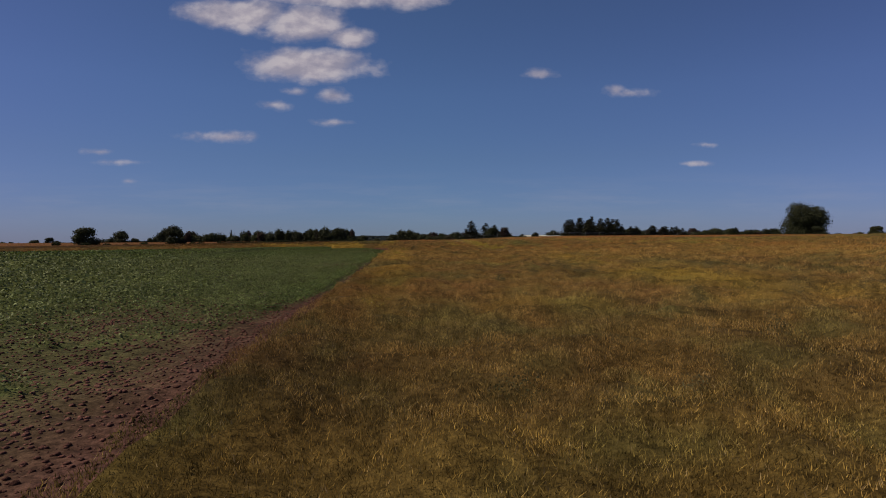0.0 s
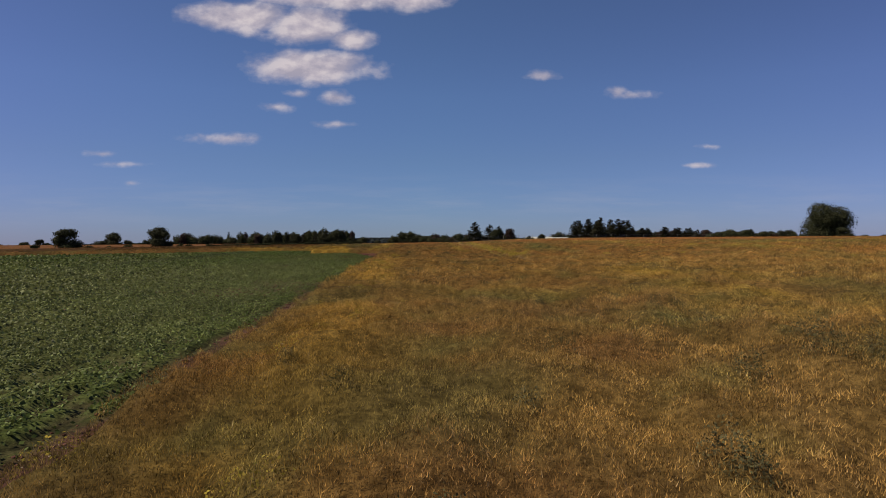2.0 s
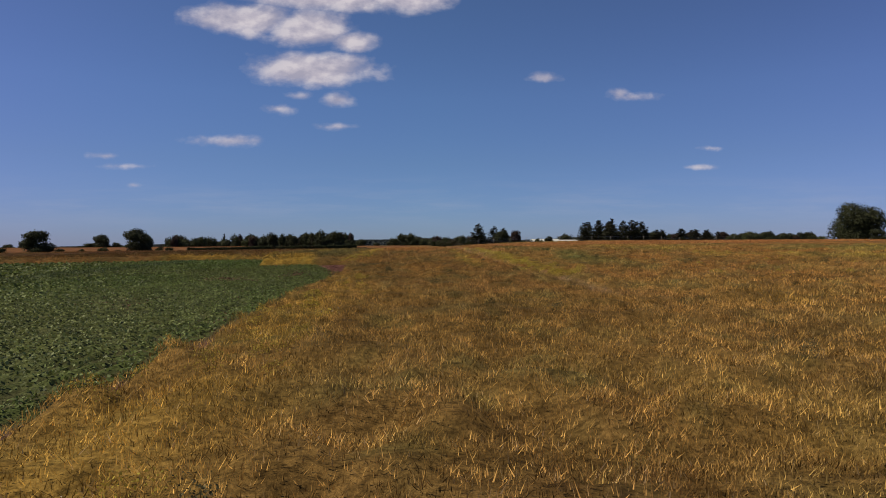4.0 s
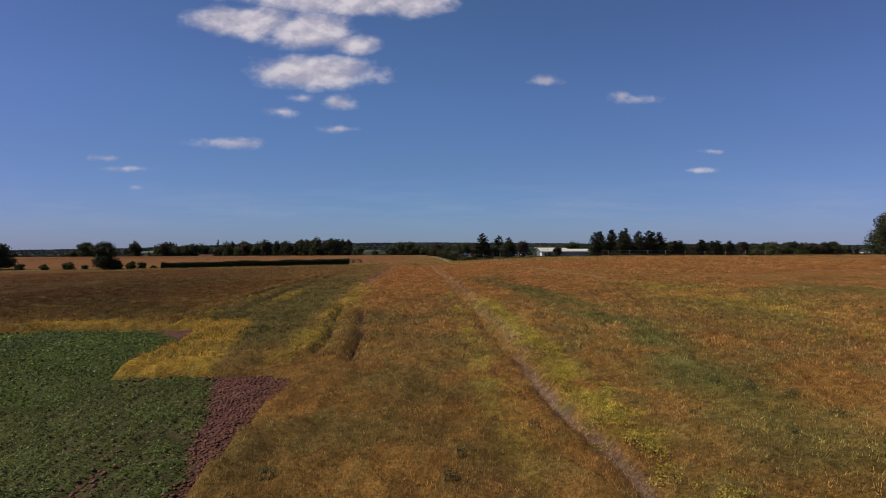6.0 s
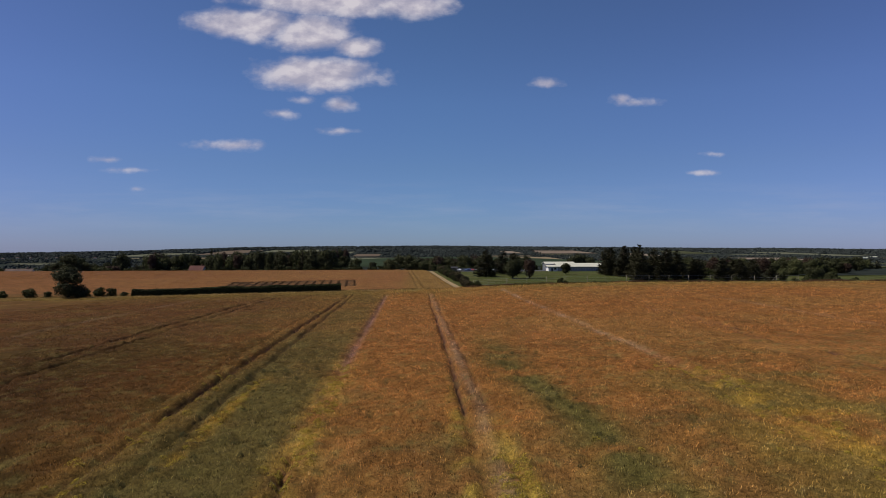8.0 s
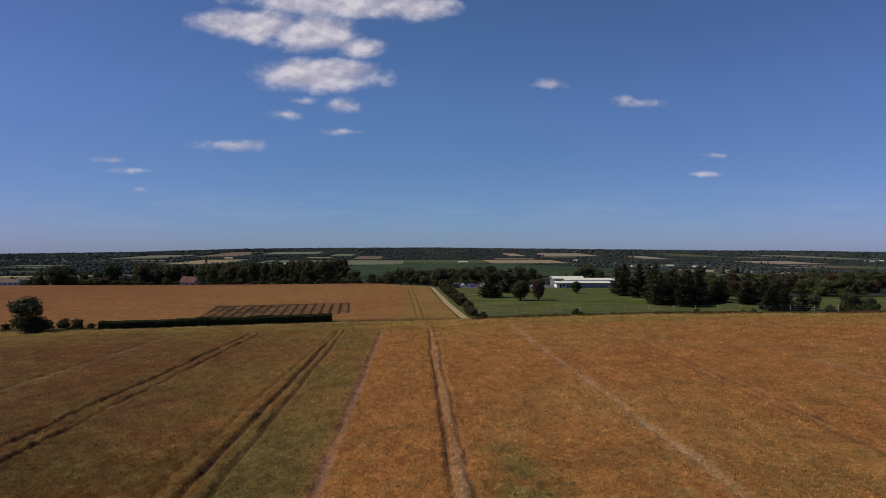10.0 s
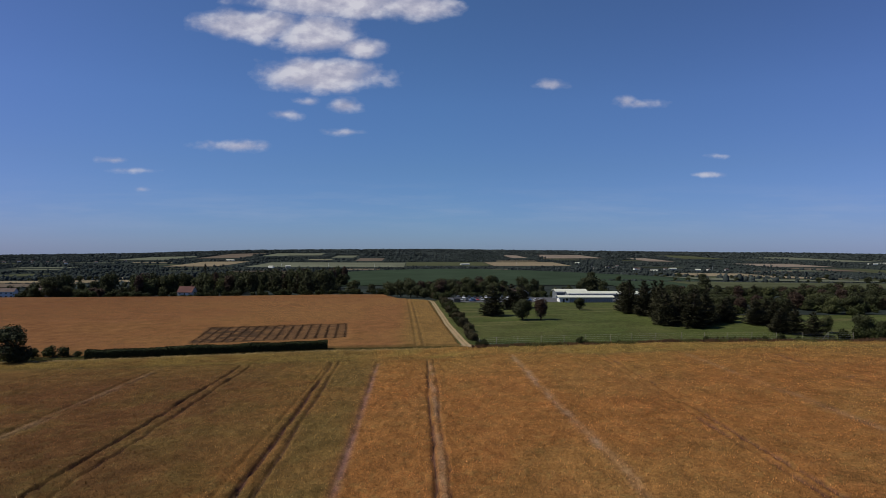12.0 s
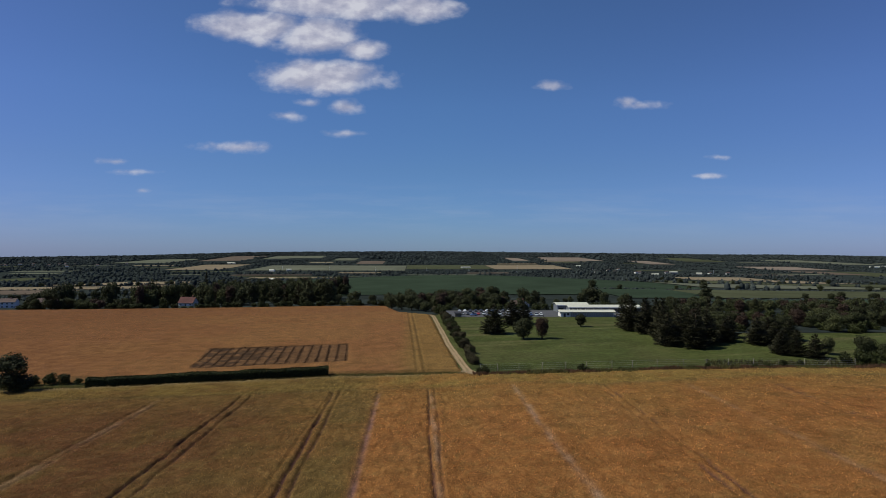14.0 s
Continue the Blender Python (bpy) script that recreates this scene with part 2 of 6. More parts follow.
def land(x, y):
    """Height of the bare ground."""
    x, y = np.asarray(x, float), np.asarray(y, float)
    z = 0.40 + 1.0 * np.exp(-((y - 25) / 70) ** 2)
    z = z + 0.011 * np.clip(x, -120, 120) * np.exp(-((y - 15) / 70) ** 2)
    w = smooth(80, 165, y) * (1 - smooth(200, 260, y))
    z = z - 0.013 * np.minimum(np.abs(x - 10), 115) * w
    z = z + 0.5 * smooth(200, 260, y)
    # the far corner of the field rises towards the lawn, then falls to it
    z = z + 3.9 * (1 - np.exp(-np.maximum(x - 10, 0) / 35)) * smooth(30, 170, y) * (1 - smooth(179, 197, y))
    z = z - 5 * smooth(345, 470, y) - 29 * smooth(450, 1500, y) - 9 * smooth(400, 600, y) * smooth(-20, -300, x) * (1 - smooth(700, 1000, y))
    z = z + 17 * np.exp(-((x - 60) / 300) ** 2 - ((y - 930) / 260) ** 2)
    # wooded hills round the valley, highest straight ahead
    top = np.interp(x / np.maximum(y, 900), [-0.75, -0.68, -0.43, -0.265, 0.03, 0.288, 0.77], [-26, -24, -7, 13, 22, 13, -8])
    hills = top + 36 + 7 * (vnoise(x, y, 700, 5) - 0.5)
    z = z + smooth(1900, 4300, y) * hills + smooth(900, 1600, y) * 5 * (vnoise(x, y, 700, 9) - 0.5)
    return z - 12 * smooth(300, 2500, np.abs(x)) * (1 - smooth(1500, 3000, y))


def gz(x, y):
    return float(land(x, y))


# ---- mesh helpers ----
def np_mesh(name, verts, faces, mat, cols=None, smoothed=True):
    """A mesh from arrays; all faces have the same number of corners."""
    verts, faces = np.asarray(verts, np.float32), np.asarray(faces, np.int32)
    me = bpy.data.meshes.new(name)
    k = faces.shape[1]
    me.vertices.add(len(verts))
    me.vertices.foreach_set("co", verts.ravel())
    me.loops.add(faces.size)
    me.loops.foreach_set("vertex_index", faces.ravel())
    me.polygons.add(len(faces))
    me.polygons.foreach_set("loop_start", np.arange(0, faces.size, k, dtype=np.int32))
    if cols is not None:
        layer = me.color_attributes.new("Col", "FLOAT_COLOR", "POINT")
        rgba = np.ones((len(verts), 4), np.float32)
        rgba[:, :3] = cols
        layer.data.foreach_set("color", rgba.ravel())
    me.materials.append(mat)
    me.update(calc_edges=True)
    if smoothed:
        me.polygons.foreach_set("use_smooth", np.ones(len(faces), bool))
    return me


def sheet(name, xs, ys, height, mat, colour=None, keep=None):
    """A grid draped at height(x, y)."""
    X, Y = np.meshgrid(xs, ys)
    x, y = X.ravel(), Y.ravel()
    z = height(x, y)
    n, m = len(xs), len(ys)
    i = (np.arange(m - 1)[:, None] * n + np.arange(n - 1)[None, :]).ravel()
    F = np.stack([i, i + 1, i + n + 1, i + n], 1)
    if keep is not None:
        k = keep(x, y)
        F = F[k[F].any(1)]
        used = np.zeros(len(x), bool)
        used[F.ravel()] = True
        remap = np.cumsum(used) - 1
        F = remap[F]
        x, y, z = x[used], y[used], z[used]
    cols = colour(x, y) if colour else None
    return np_mesh(name, np.stack([x, y, z], 1), F, mat, cols)


def part(name, me, parent=None, label="", at=None):
    """One mesh object under a thing, or at top level."""
    if isinstance(me, bmesh.types.BMesh):
        raise TypeError
    ob = new(name, me)
    if parent:
        ob.parent = parent
    if at is not None:
        ob.matrix_basis = at
    if label:
        ob["label"] = label
    return ob


def box(bm, x0, x1, y0, y1, z0, z1):
    v = [bm.verts.new(p) for p in ((x0, y0, z0), (x1, y0, z0), (x1, y1, z0), (x0, y1, z0), (x0, y0, z1), (x1, y0, z1), (x1, y1, z1), (x0, y1, z1))]
    for f in ((0, 3, 2, 1), (4, 5, 6, 7), (0, 1, 5, 4), (1, 2, 6, 5), (2, 3, 7, 6), (3, 0, 4, 7)):
        bm.faces.new([v[k] for k in f])


def limb(bm, a, b, ra, rb, sides=7):
    """A tapered round bar from a to b."""
    a, b = Vector(a), Vector(b)
    d = (b - a).normalized()
    s = d.orthogonal().normalized()
    t = d.cross(s)
    rings = []
    for p, r in ((a, ra), (b, rb)):
        rings.append([bm.verts.new(p + r * (math.cos(k * 2 * math.pi / sides) * s + math.sin(k * 2 * math.pi / sides) * t)) for k in range(sides)])
    for k in range(sides):
        bm.faces.new((rings[0][k], rings[0][(k + 1) % sides], rings[1][(k + 1) % sides], rings[1][k]))
    bm.faces.new(rings[1])
    bm.faces.new(rings[0][::-1])


def bm_mesh(name, bm, mat, smoothed=False, bevel=0.0):
    if bevel:
        bmesh.ops.bevel(bm, geom=bm.edges[:], offset=bevel, segments=1, affect="EDGES")
    bmesh.ops.recalc_face_normals(bm, faces=bm.faces[:])
    me = bpy.data.meshes.new(name)
    bm.to_mesh(me)
    bm.free()
    me.materials.append(mat)
    if smoothed:
        me.polygons.foreach_set("use_smooth", np.ones(len(me.polygons), bool))
    return me


def steps(*runs):
    """Coordinates from runs of (start, end, step), joined."""
    out = []
    for a, b, s in runs:
        out.extend(np.arange(a, b, s))
    out.append(runs[-1][1])
    return np.array(out)


# ---- ground and fields ----
# wheel lines: x and y of the way, half width, depth
RUTS = [((-85.5, -84.5), (163, 133), 0.6, 0.35), ((-62.8, -62.8), (165, 100), 0.5, 0.5), ((-60.6, -60.6), (165, 100), 0.4, 0.4),
        ((-42.0, -42.6, -43.6), (162, 96, 47), 0.42, 0.85), ((-39.6, -39.5, -40.2), (162, 98, 47), 0.40, 0.8),
        ((-19.2, -20.5, -20.8), (162, 98, 30), 0.30, 0.45), ((-18.6, -18.4, -18.6), (162, 96, 26), 0.5, 1.0), ((-16.9, -16.2, -15.5), (160, 100, 23), 0.36, 0.85),
        ((6.4, 5.9, 5.6, 5.1, 4.9), (150, 110, 57, 26, -23), 0.32, 0.95), ((8.0, 7.6, 7.3, 7.0), (150, 110, 50, -20), 0.26, 0.62),
        ((28.7, 29.6, 30.0, 27.6), (164, 100, 40, 20), 0.4, 0.35), ((52.5, 52.2, 51.6), (158, 110, 40), 0.40, 0.85), ((50.7, 50.5, 50.0), (158, 110, 40), 0.36, 0.7),
        ((74.2, 75.2, 75.8), (161, 120, 80), 0.5, 0.55), ((97.4, 98.0, 98.0), (166, 140, 110), 0.42, 0.65), ((95.8, 96.4, 96.4), (166, 140, 110), 0.36, 0.4)]
EDGE_X = [-260, -111, -89, -52, -23, -3, 12, 17, 21, 30, 45, 62, 80, 97, 115, 141, 157, 210]
EDGE_Y = [170, 174, 175.6, 180, 184, 184, 184, 182, 178.5, 176.3, 174.8, 174.8, 176, 177, 178.5, 177, 177, 178]
HEAD_X = [-260, -102, -60, -40, -17, 6, 29, 52, 73, 98, 149, 260]
HEAD_Y = [158, 160, 160.5, 161.5, 163.7, 164, 163.6, 157.5, 160, 164.8, 166, 168]
GREEN_TOP_X = [-260, -30, -27, -20, -16, -15.0, -14.7, -10, -5.5]
GREEN_TOP_Y = [4, -1, 0.3, -0.9, -0.5, -3.6, -17.2, -17.3, -17.8]
GREEN_SIDE_Y = [-200, -60, -40, -17]
GREEN_SIDE_X = [-6.2, -6.2, -6.0, -5.9]


def edge_y(x):
    return np.interp(x, EDGE_X, EDGE_Y)


def head_y(x):
    return np.interp(x, HEAD_X, HEAD_Y)


def green_depth(x, y):
    """How far inside the green crop's plot a point lies, in metres (below 0: outside)."""
    wob = 0.5 * (fbm(x, y, 2.5, 21) - 0.5)
    side = np.interp(y, GREEN_SIDE_Y, GREEN_SIDE_X) - x
    top = np.interp(x, GREEN_TOP_X, GREEN_TOP_Y) - y
    return np.minimum(side, top) + wob


def field_cover(x, y):
    """1 where the ripe crop stands, 0 off the field."""
    wob = 0.8 * (fbm(x, y, 1.2, 31) - 0.5)
    e = np.minimum(edge_y(x) - y + wob, 205 - x)
    return smooth(0, 0.5, e) * smooth(0, 0.35, -green_depth(x, y) + wob * 0.5)


RUT_Y = np.arange(-210, 215, 0.25)


def rut_tables():
    """Wandering centre and depth of every wheel line along y."""
    out = []
    for k, (xs, ys, w, deep) in enumerate(RUTS):
        o = RUT_Y * 0
        c = np.interp(RUT_Y, ys[::-1], xs[::-1]) + 0.35 * (vnoise(RUT_Y, o, 14, 11 + k) - 0.5) + 0.3 * (vnoise(RUT_Y, o, 3, 41 + k) - 0.5)
        gone = smooth(0.25, 0.5, fbm(RUT_Y, o + 7 * k, 9, 44))
        fade = np.maximum(smooth(0, 25, RUT_Y), 0.5 * smooth(-22, -8, RUT_Y)) if abs(xs[0]) < 70 else 1.0
        out.append((c, w, deep * (0.55 + 0.45 * gone) * fade))
    for k, (cx, a, b) in enumerate(((-3.4, -17, 12), (-5.5, -15, 16))):
        o = RUT_Y * 0
        c = cx - 0.06 * (RUT_Y + 9) * smooth(-12, -4, RUT_Y) + 0.2 * (vnoise(RUT_Y, o, 5, 12) - 0.5)
        out.append((c, 0.30, 0.95 * smooth(a, a + 2, RUT_Y) * (1 - smooth(b - 8, b, RUT_Y)) * (0.5 + 0.5 * smooth(0.3, 0.5, vnoise(RUT_Y, o + cx, 2.5, 13)))))
    # single bare drill line
    out.append((-6.6 + 0.4 * (vnoise(RUT_Y, RUT_Y * 0, 20, 3) - 0.5), 0.6, 0.42 * smooth(20, 50, RUT_Y)))
    return out


RUT_LINES = rut_tables()


def turn_line(x):
    """Where the wheel line along the headland runs."""
    return np.interp(x, [-260, -106, -62, -33, 13, 22, 36, 55, 76, 102, 126, 260], [166, 166, 166, 168, 171, 167.7, 166.8, 166.7, 168.5, 171, 169.5, 170])


def rut_depth(x, y):
    d = np.zeros_like(x)
    shake = 0.25 * (vnoise(x, y, 1.1, 85) - 0.5)
    for c, w, deep in RUT_LINES:
        d = np.maximum(d, np.interp(y, RUT_Y, deep) * np.exp(-((x - shake - np.interp(y, RUT_Y, c)) / w) ** 2 * 1.6))
    d = d * (1 - smooth(-1, 2, y - head_y(x)))
    return np.maximum(d, 0.6 * np.exp(-((y - turn_line(x) - 2.5 * shake) / 0.55) ** 2) * (0.4 + 0.6 * smooth(0.3, 0.6, vnoise(x, y, 12, 86))))


def bald(x, y):
    """Trampled wheel way beside the weeds near the start of the tramline."""
    c = np.interp(y, [-54, -33, -23, -10], [6.6, 5.8, 5.3, 5.2]) + 0.3 * (vnoise(y, y * 0, 6, 4) - 0.5)
    return np.exp(-((x - c) / 0.33) ** 2) * smooth(-54, -46, y) * (1 - smooth(-20, -10, y)) * (0.75 + 0.25 * smooth(0.35, 0.6, vnoise(x, y, 3, 6)))


def canopy_height(x, y):
    h = 0.72 + 0.22 * (fbm(x, y, 6, 1) - 0.5) + 0.34 * (vnoise(x, y, 1.1, 2) - 0.5) + 0.28 * (vnoise(x, y, 0.55, 8) - 0.5)
    low = smooth(-50, 0, y)
    h = h - 0.22 * (1 - low)
    h = h * (1 - 0.95 * rut_depth(x, y)) * (1 - 0.9 * bald(x, y))
    h = h + 0.10 * np.exp(-((y - head_y(x)) / 1.5) ** 2)
    return h


def canopy_top(x, y):
    return land(x, y) + 0.03 + canopy_height(x, y) * field_cover(x, y)


def blend(c, m, k):
    k = np.clip(k, 0, 1)[:, None]
    return c * (1 - k) + np.array(m)[None, :] * k


def crop_colour(x, y):
    """Natural colour of the crop and the weeds in it."""
    n = len(x)
    c = np.tile(np.array((0.335, 0.168, 0.042)), (n, 1))
    big, mid, small = fbm(x, y, 26, 51), fbm(x * 1.0, y * 0.5, 7, 52), fbm(x, y, 1.6, 53)
    c = blend(c, (0.30, 0.19, 0.05), smooth(0.45, 0.75, big) * 0.5)
    c = blend(c, (0.35, 0.15, 0.042), smooth(0.5, 0.75, mid) * 0.2)
    c = blend(c, (0.215, 0.155, 0.045), smooth(0.5, 0.8, fbm(x, y, 3.5, 54)) * 0.45 * (1 - 0.6 * smooth(40, 80, y)))
    # left side darkened: shaded plant faces seen towards the sun painted in
    c = blend(c, (0.170, 0.088, 0.030), smooth(-14, -40, x) * smooth(0, 20, y) * 0.9)
    # duller and greener around the start
    start = 1 - smooth(-82, -50, y)
    c = blend(c, (0.240, 0.150, 0.044), start * 0.8)
    c = blend(c, (0.16, 0.135, 0.042), start * smooth(0.5, 0.72, fbm(x, y, 3, 55)) * 0.7)
    c = blend(c, (0.28, 0.120, 0.045), start * smooth(0.55, 0.75, fbm(x, y, 2.4, 59)) * 0.35)
    c = blend(c, (0.36, 0.23, 0.045), start * smooth(0.58, 0.78, fbm(x, y, 5, 56)) * 0.4)
    # weedy green between the lines on the far side of the green plot
    left = smooth(-6, -9, x) * smooth(-20, 0, y)
    c = blend(c, (0.195, 0.150, 0.036), left * (0.12 + 0.45 * smooth(0.4, 0.7, fbm(x, y, 9, 57))) * (1 - 0.75 * smooth(-24, -34, x) * smooth(0.3, 0.6, fbm(x, y, 16, 58))))
    strip = smooth(-19, -15, x) * smooth(-6.5, -8.5, x) * smooth(-18, -8, y) * (1 - 0.65 * smooth(40, 90, y)) * (1 - smooth(150, 165, y))
    c = blend(c, (0.150, 0.130, 0.036), strip * 0.6)
    mid_zone = smooth(-65, -50, y) * (1 - smooth(0, 25, y))
    c = blend(c, (0.33, 0.150, 0.055), mid_zone * smooth(0.5, 0.66, fbm(x, y, 3.2, 67)) * 0.22)
    c = blend(c, (0.175, 0.135, 0.042), mid_zone * smooth(0.52, 0.68, fbm(x, y, 2.6, 68)) * 0.5)
    swath = np.exp(-((x - np.interp(y, [-35, -10, 20, 46, 70], [12.5, 14.2, 13.4, 11.9, 11.0]) - 3 * (fbm(y, y * 0, 20, 60) - 0.5)) / 2.6) ** 2) * smooth(-45, -20, y) * (1 - smooth(45, 70, y))
    c = blend(c, (0.155, 0.140, 0.036), swath * smooth(0.22, 0.5, fbm(x, y, 4, 61)))
    c = blend(c, (0.20, 0.165, 0.04), smooth(15, 30, x) * smooth(-60, -10, y) * (1 - smooth(20, 55, y)) * smooth(0.45, 0.65, fbm(x, y, 8, 62)) * 0.8)
    # yellow flowering weeds
    yel = (0.45, 0.28, 0.040)
    tongue = smooth(-18.2, -17.2, x) * smooth(-9.2, -10.0, x + 0.135 * (y + 19)) * smooth(-18.2, -17.4, y) * (1 - smooth(0.5, 3.0, y))
    c = blend(c, yel, tongue * (0.6 + 0.35 * smooth(0.4, 0.6, small)))
    fringe = smooth(-31, -28, x) * smooth(-12, -16, x) * np.exp(-((y - np.interp(x, GREEN_TOP_X, GREEN_TOP_Y) - 1.0) / 1.0) ** 2)
    c = blend(c, yel, fringe * 0.9)
    lineb = np.exp(-((x - 3.5 - 0.03 * (y + 10)) / 0.7) ** 2) * smooth(-38, -20, y) * (1 - smooth(15, 45, y))
    lineb2 = np.exp(-((x - 6.9 - 0.003 * y) / 0.9) ** 2) * smooth(-38, -25, y) * (1 - smooth(0, 30, y))
    c = blend(c, (0.42, 0.33, 0.05), np.maximum(lineb * 0.6, lineb2) * smooth(0.38, 0.62, small))
    linea = np.exp(-((x + 6.6) / 1.5) ** 2) * smooth(-19, -10, y) * (1 - smooth(38, 55, y))
    c = blend(c, (0.42, 0.29, 0.055), linea * smooth(0.36, 0.62, small) * 0.8)
    linez = np.exp(-((x + 18.3) / 1.6) ** 2) * smooth(0, 5, y) * (1 - smooth(25, 60, y))
    c = blend(c, (0.36, 0.255, 0.06), linez * smooth(0.3, 0.6, small) * 0.45)
    linew = np.exp(-((x + 14.0) / 0.6) ** 2) * smooth(8, 14, y) * (1 - smooth(30, 42, y))
    linev = np.exp(-((x - 29.8) / 2.2) ** 2) * smooth(-10, 5, y) * (1 - smooth(28, 42, y))
    c = blend(c, (0.44, 0.29, 0.045), np.maximum(linew, linev * 0.8) * smooth(0.36, 0.6, small))
    early = 0.7 * np.exp(-((x + 4.6) / 1.2) ** 2) * smooth(-100, -80, y) * (1 - smooth(-50, -30, y))
    c = blend(c, (0.42, 0.25, 0.045), early * smooth(0.3, 0.6, fbm(x, y, 3, 63)))
    rim = np.exp(-((x + 5.3) / 0.7) ** 2) * smooth(-100, -94, y) * (1 - smooth(-84, -76, y))
    c = blend(c, (0.30, 0.13, 0.040), rim * smooth(0.3, 0.55, fbm(x, y, 2, 69)) * 0.45)
    band = np.exp(-((x - 7.5 - 0.12 * (y + 80)) / 2.2) ** 2) * smooth(-100, -92, y) * (1 - smooth(-60, -48, y))
    c = blend(c, (0.40, 0.26, 0.045), band * smooth(0.35, 0.62, fbm(x, y, 3, 75)) * 0.8)
    right = smooth(16, 30, x) * smooth(-45, -25, y) * (1 - smooth(0, 40, y))
    c = blend(c, (0.40, 0.29, 0.05), right * smooth(0.58, 0.72, fbm(x, y, 5, 64)) * 0.5)
    # tramlines: pale laid stalks, bare soil in ruts
    for k0, xs, ys, w, k in ((7, (7.2, 6.7, 6.4), (150, 110, 50), 0.6, 0.8), (30, (28.7, 29.6, 30.0), (164, 100, 40), 0.75, 0.8), (61, (-61.7, -61.7), (165, 100), 1.1, 0.35), (79, (73.6, 74.6, 75.2), (161, 120, 80), 0.7, 0.4)):
        off = 0.5 * (vnoise(y, y * 0, 15, k0) - 0.5) + 0.5 * (vnoise(y, y * 0, 4, k0 + 1) - 0.5)
        c = blend(c, (0.42, 0.30, 0.15), np.exp(-((x - np.interp(y, ys[::-1], xs[::-1]) - off) / w) ** 2) * k * (0.75 * smooth(-28, -5, y) if k0 == 7 else smooth(20, 70, y)) * (1 - smooth(-3, 0, y - head_y(x))) * (0.3 + 0.7 * smooth(0.3, 0.6, fbm(x, y * 0.5, 2.5, 65))))
    c = blend(c, (0.125, 0.068, 0.045), smooth(0.35, 0.75, rut_depth(x, y)))
    c = blend(c, (0.25, 0.155, 0.110), np.exp(-((x + 6.6) / 0.6) ** 2) * smooth(34, 46, y) * (1 - smooth(-5, -1, y - head_y(x))) * (0.45 + 0.4 * smooth(0.3, 0.6, fbm(x, y, 3, 49))))
    c = blend(c, (0.31, 0.195, 0.130), smooth(0.3, 0.7, bald(x, y)))
    # headland
    hd = 0.45 * smooth(-34, 4, y - head_y(x)) + 0.5 * smooth(-1, 3, y - head_y(x))
    c = blend(c, (0.285, 0.215, 0.050), hd * (0.55 + 0.45 * smooth(0.3, 0.6, fbm(x, y, 8, 80))))
    c = blend(c, (0.15, 0.130, 0.042), np.exp(-((y - head_y(x) - 1) / 1.6) ** 2) * 0.35)
    c = blend(c, (0.36, 0.30, 0.12), smooth(4.5, 1.0, edge_y(x) - y) * smooth(20, -10, x) * 0.6)
    # darker on the far side of the green plot: shaded plant faces painted in
    c = c * (1 - (0.52 - 0.36 * smooth(30, 110, y)) * smooth(-5, -26, x) * smooth(-6, 6, y) * (1 - np.maximum(tongue, fringe)))[:, None]
    tuft = fbm(x, y, 0.8, 66, 2)
    c = blend(c, (0.17, 0.155, 0.045), smooth(0.58, 0.8, tuft) * 0.55 * (1 - 0.5 * smooth(40, 90, y)))
    # redder and bluer towards the far end
    olive = smooth(-5, -10, x) * smooth(45, 110, y) * (0.45 + 0.55 * smooth(0.3, 0.6, fbm(x, y, 12, 48)))
    c = blend(c, (0.160, 0.124, 0.036), olive * 0.40 * smooth(-48, -30, x) * (1 - smooth(0.2, 0.6, rut_depth(x, y))))
    c = blend(c, (0.118, 0.114, 0.032), strip * 0.62 * (1 - tongue) * (0.35 + 0.65 * smooth(0.15, 0.5, fbm(x, y, 5, 87))) * (1 - 0.8 * linea) * (1 - linew))
    ripe = smooth(-60, 70, y)[:, None]
    c = c * (np.array((1.00, 1.03, 1.08)) + ripe * np.array((0.10, -0.05, 0.16)))
    # nearest strip darkened: dim exposure at the start put into the colour
    c = c * (1 - 0.24 * (1 - smooth(-104, -93, y)))[:, None]
    # then by zone: middle and plot rim darker, start lighter
    c = c * (1 - 0.16 * mid_zone * smooth(10, 2, x))[:, None]
    c = c * (1 + 0.16 * (1 - smooth(-50, -25, y)) - 0.28 * np.exp(-((x + 5.4) / 1.5) ** 2) * (1 - smooth(-84, -72, y)))[:, None]
    return c * (0.80 + 0.48 * small + 0.34 * tuft)[:, None]


CELL, GRID_X, GRID_Y = 0.4, -130.0, -125.0


@functools.lru_cache(None)
def colour_grid():
    gx, gy = np.arange(GRID_X, 206, CELL), np.arange(GRID_Y, 202, CELL)
    X, Y = np.meshgrid(gx, gy)
    return crop_colour(X.ravel(), Y.ravel()).astype(np.float32).reshape(len(gy), len(gx), 3)


def crop_at(x, y):
    """The crop's colour, read between the corners of a fine grid."""
    g = colour_grid()
    u, v = np.clip((x - GRID_X) / CELL, 0, g.shape[1] - 2), np.clip((y - GRID_Y) / CELL, 0, g.shape[0] - 2)
    i, j = u.astype(int), v.astype(int)
    fu, fv = (u - i)[:, None], (v - j)[:, None]
    return (g[j, i] * (1 - fu) + g[j, i + 1] * fu) * (1 - fv) + (g[j + 1, i] * (1 - fu) + g[j + 1, i + 1] * fu) * fv


def shaded_undergrowth(x, y):
    """Crop colour; lower stalks between seed heads nearest the start have shade painted in."""
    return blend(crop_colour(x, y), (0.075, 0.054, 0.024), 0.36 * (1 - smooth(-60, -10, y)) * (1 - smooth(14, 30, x)))


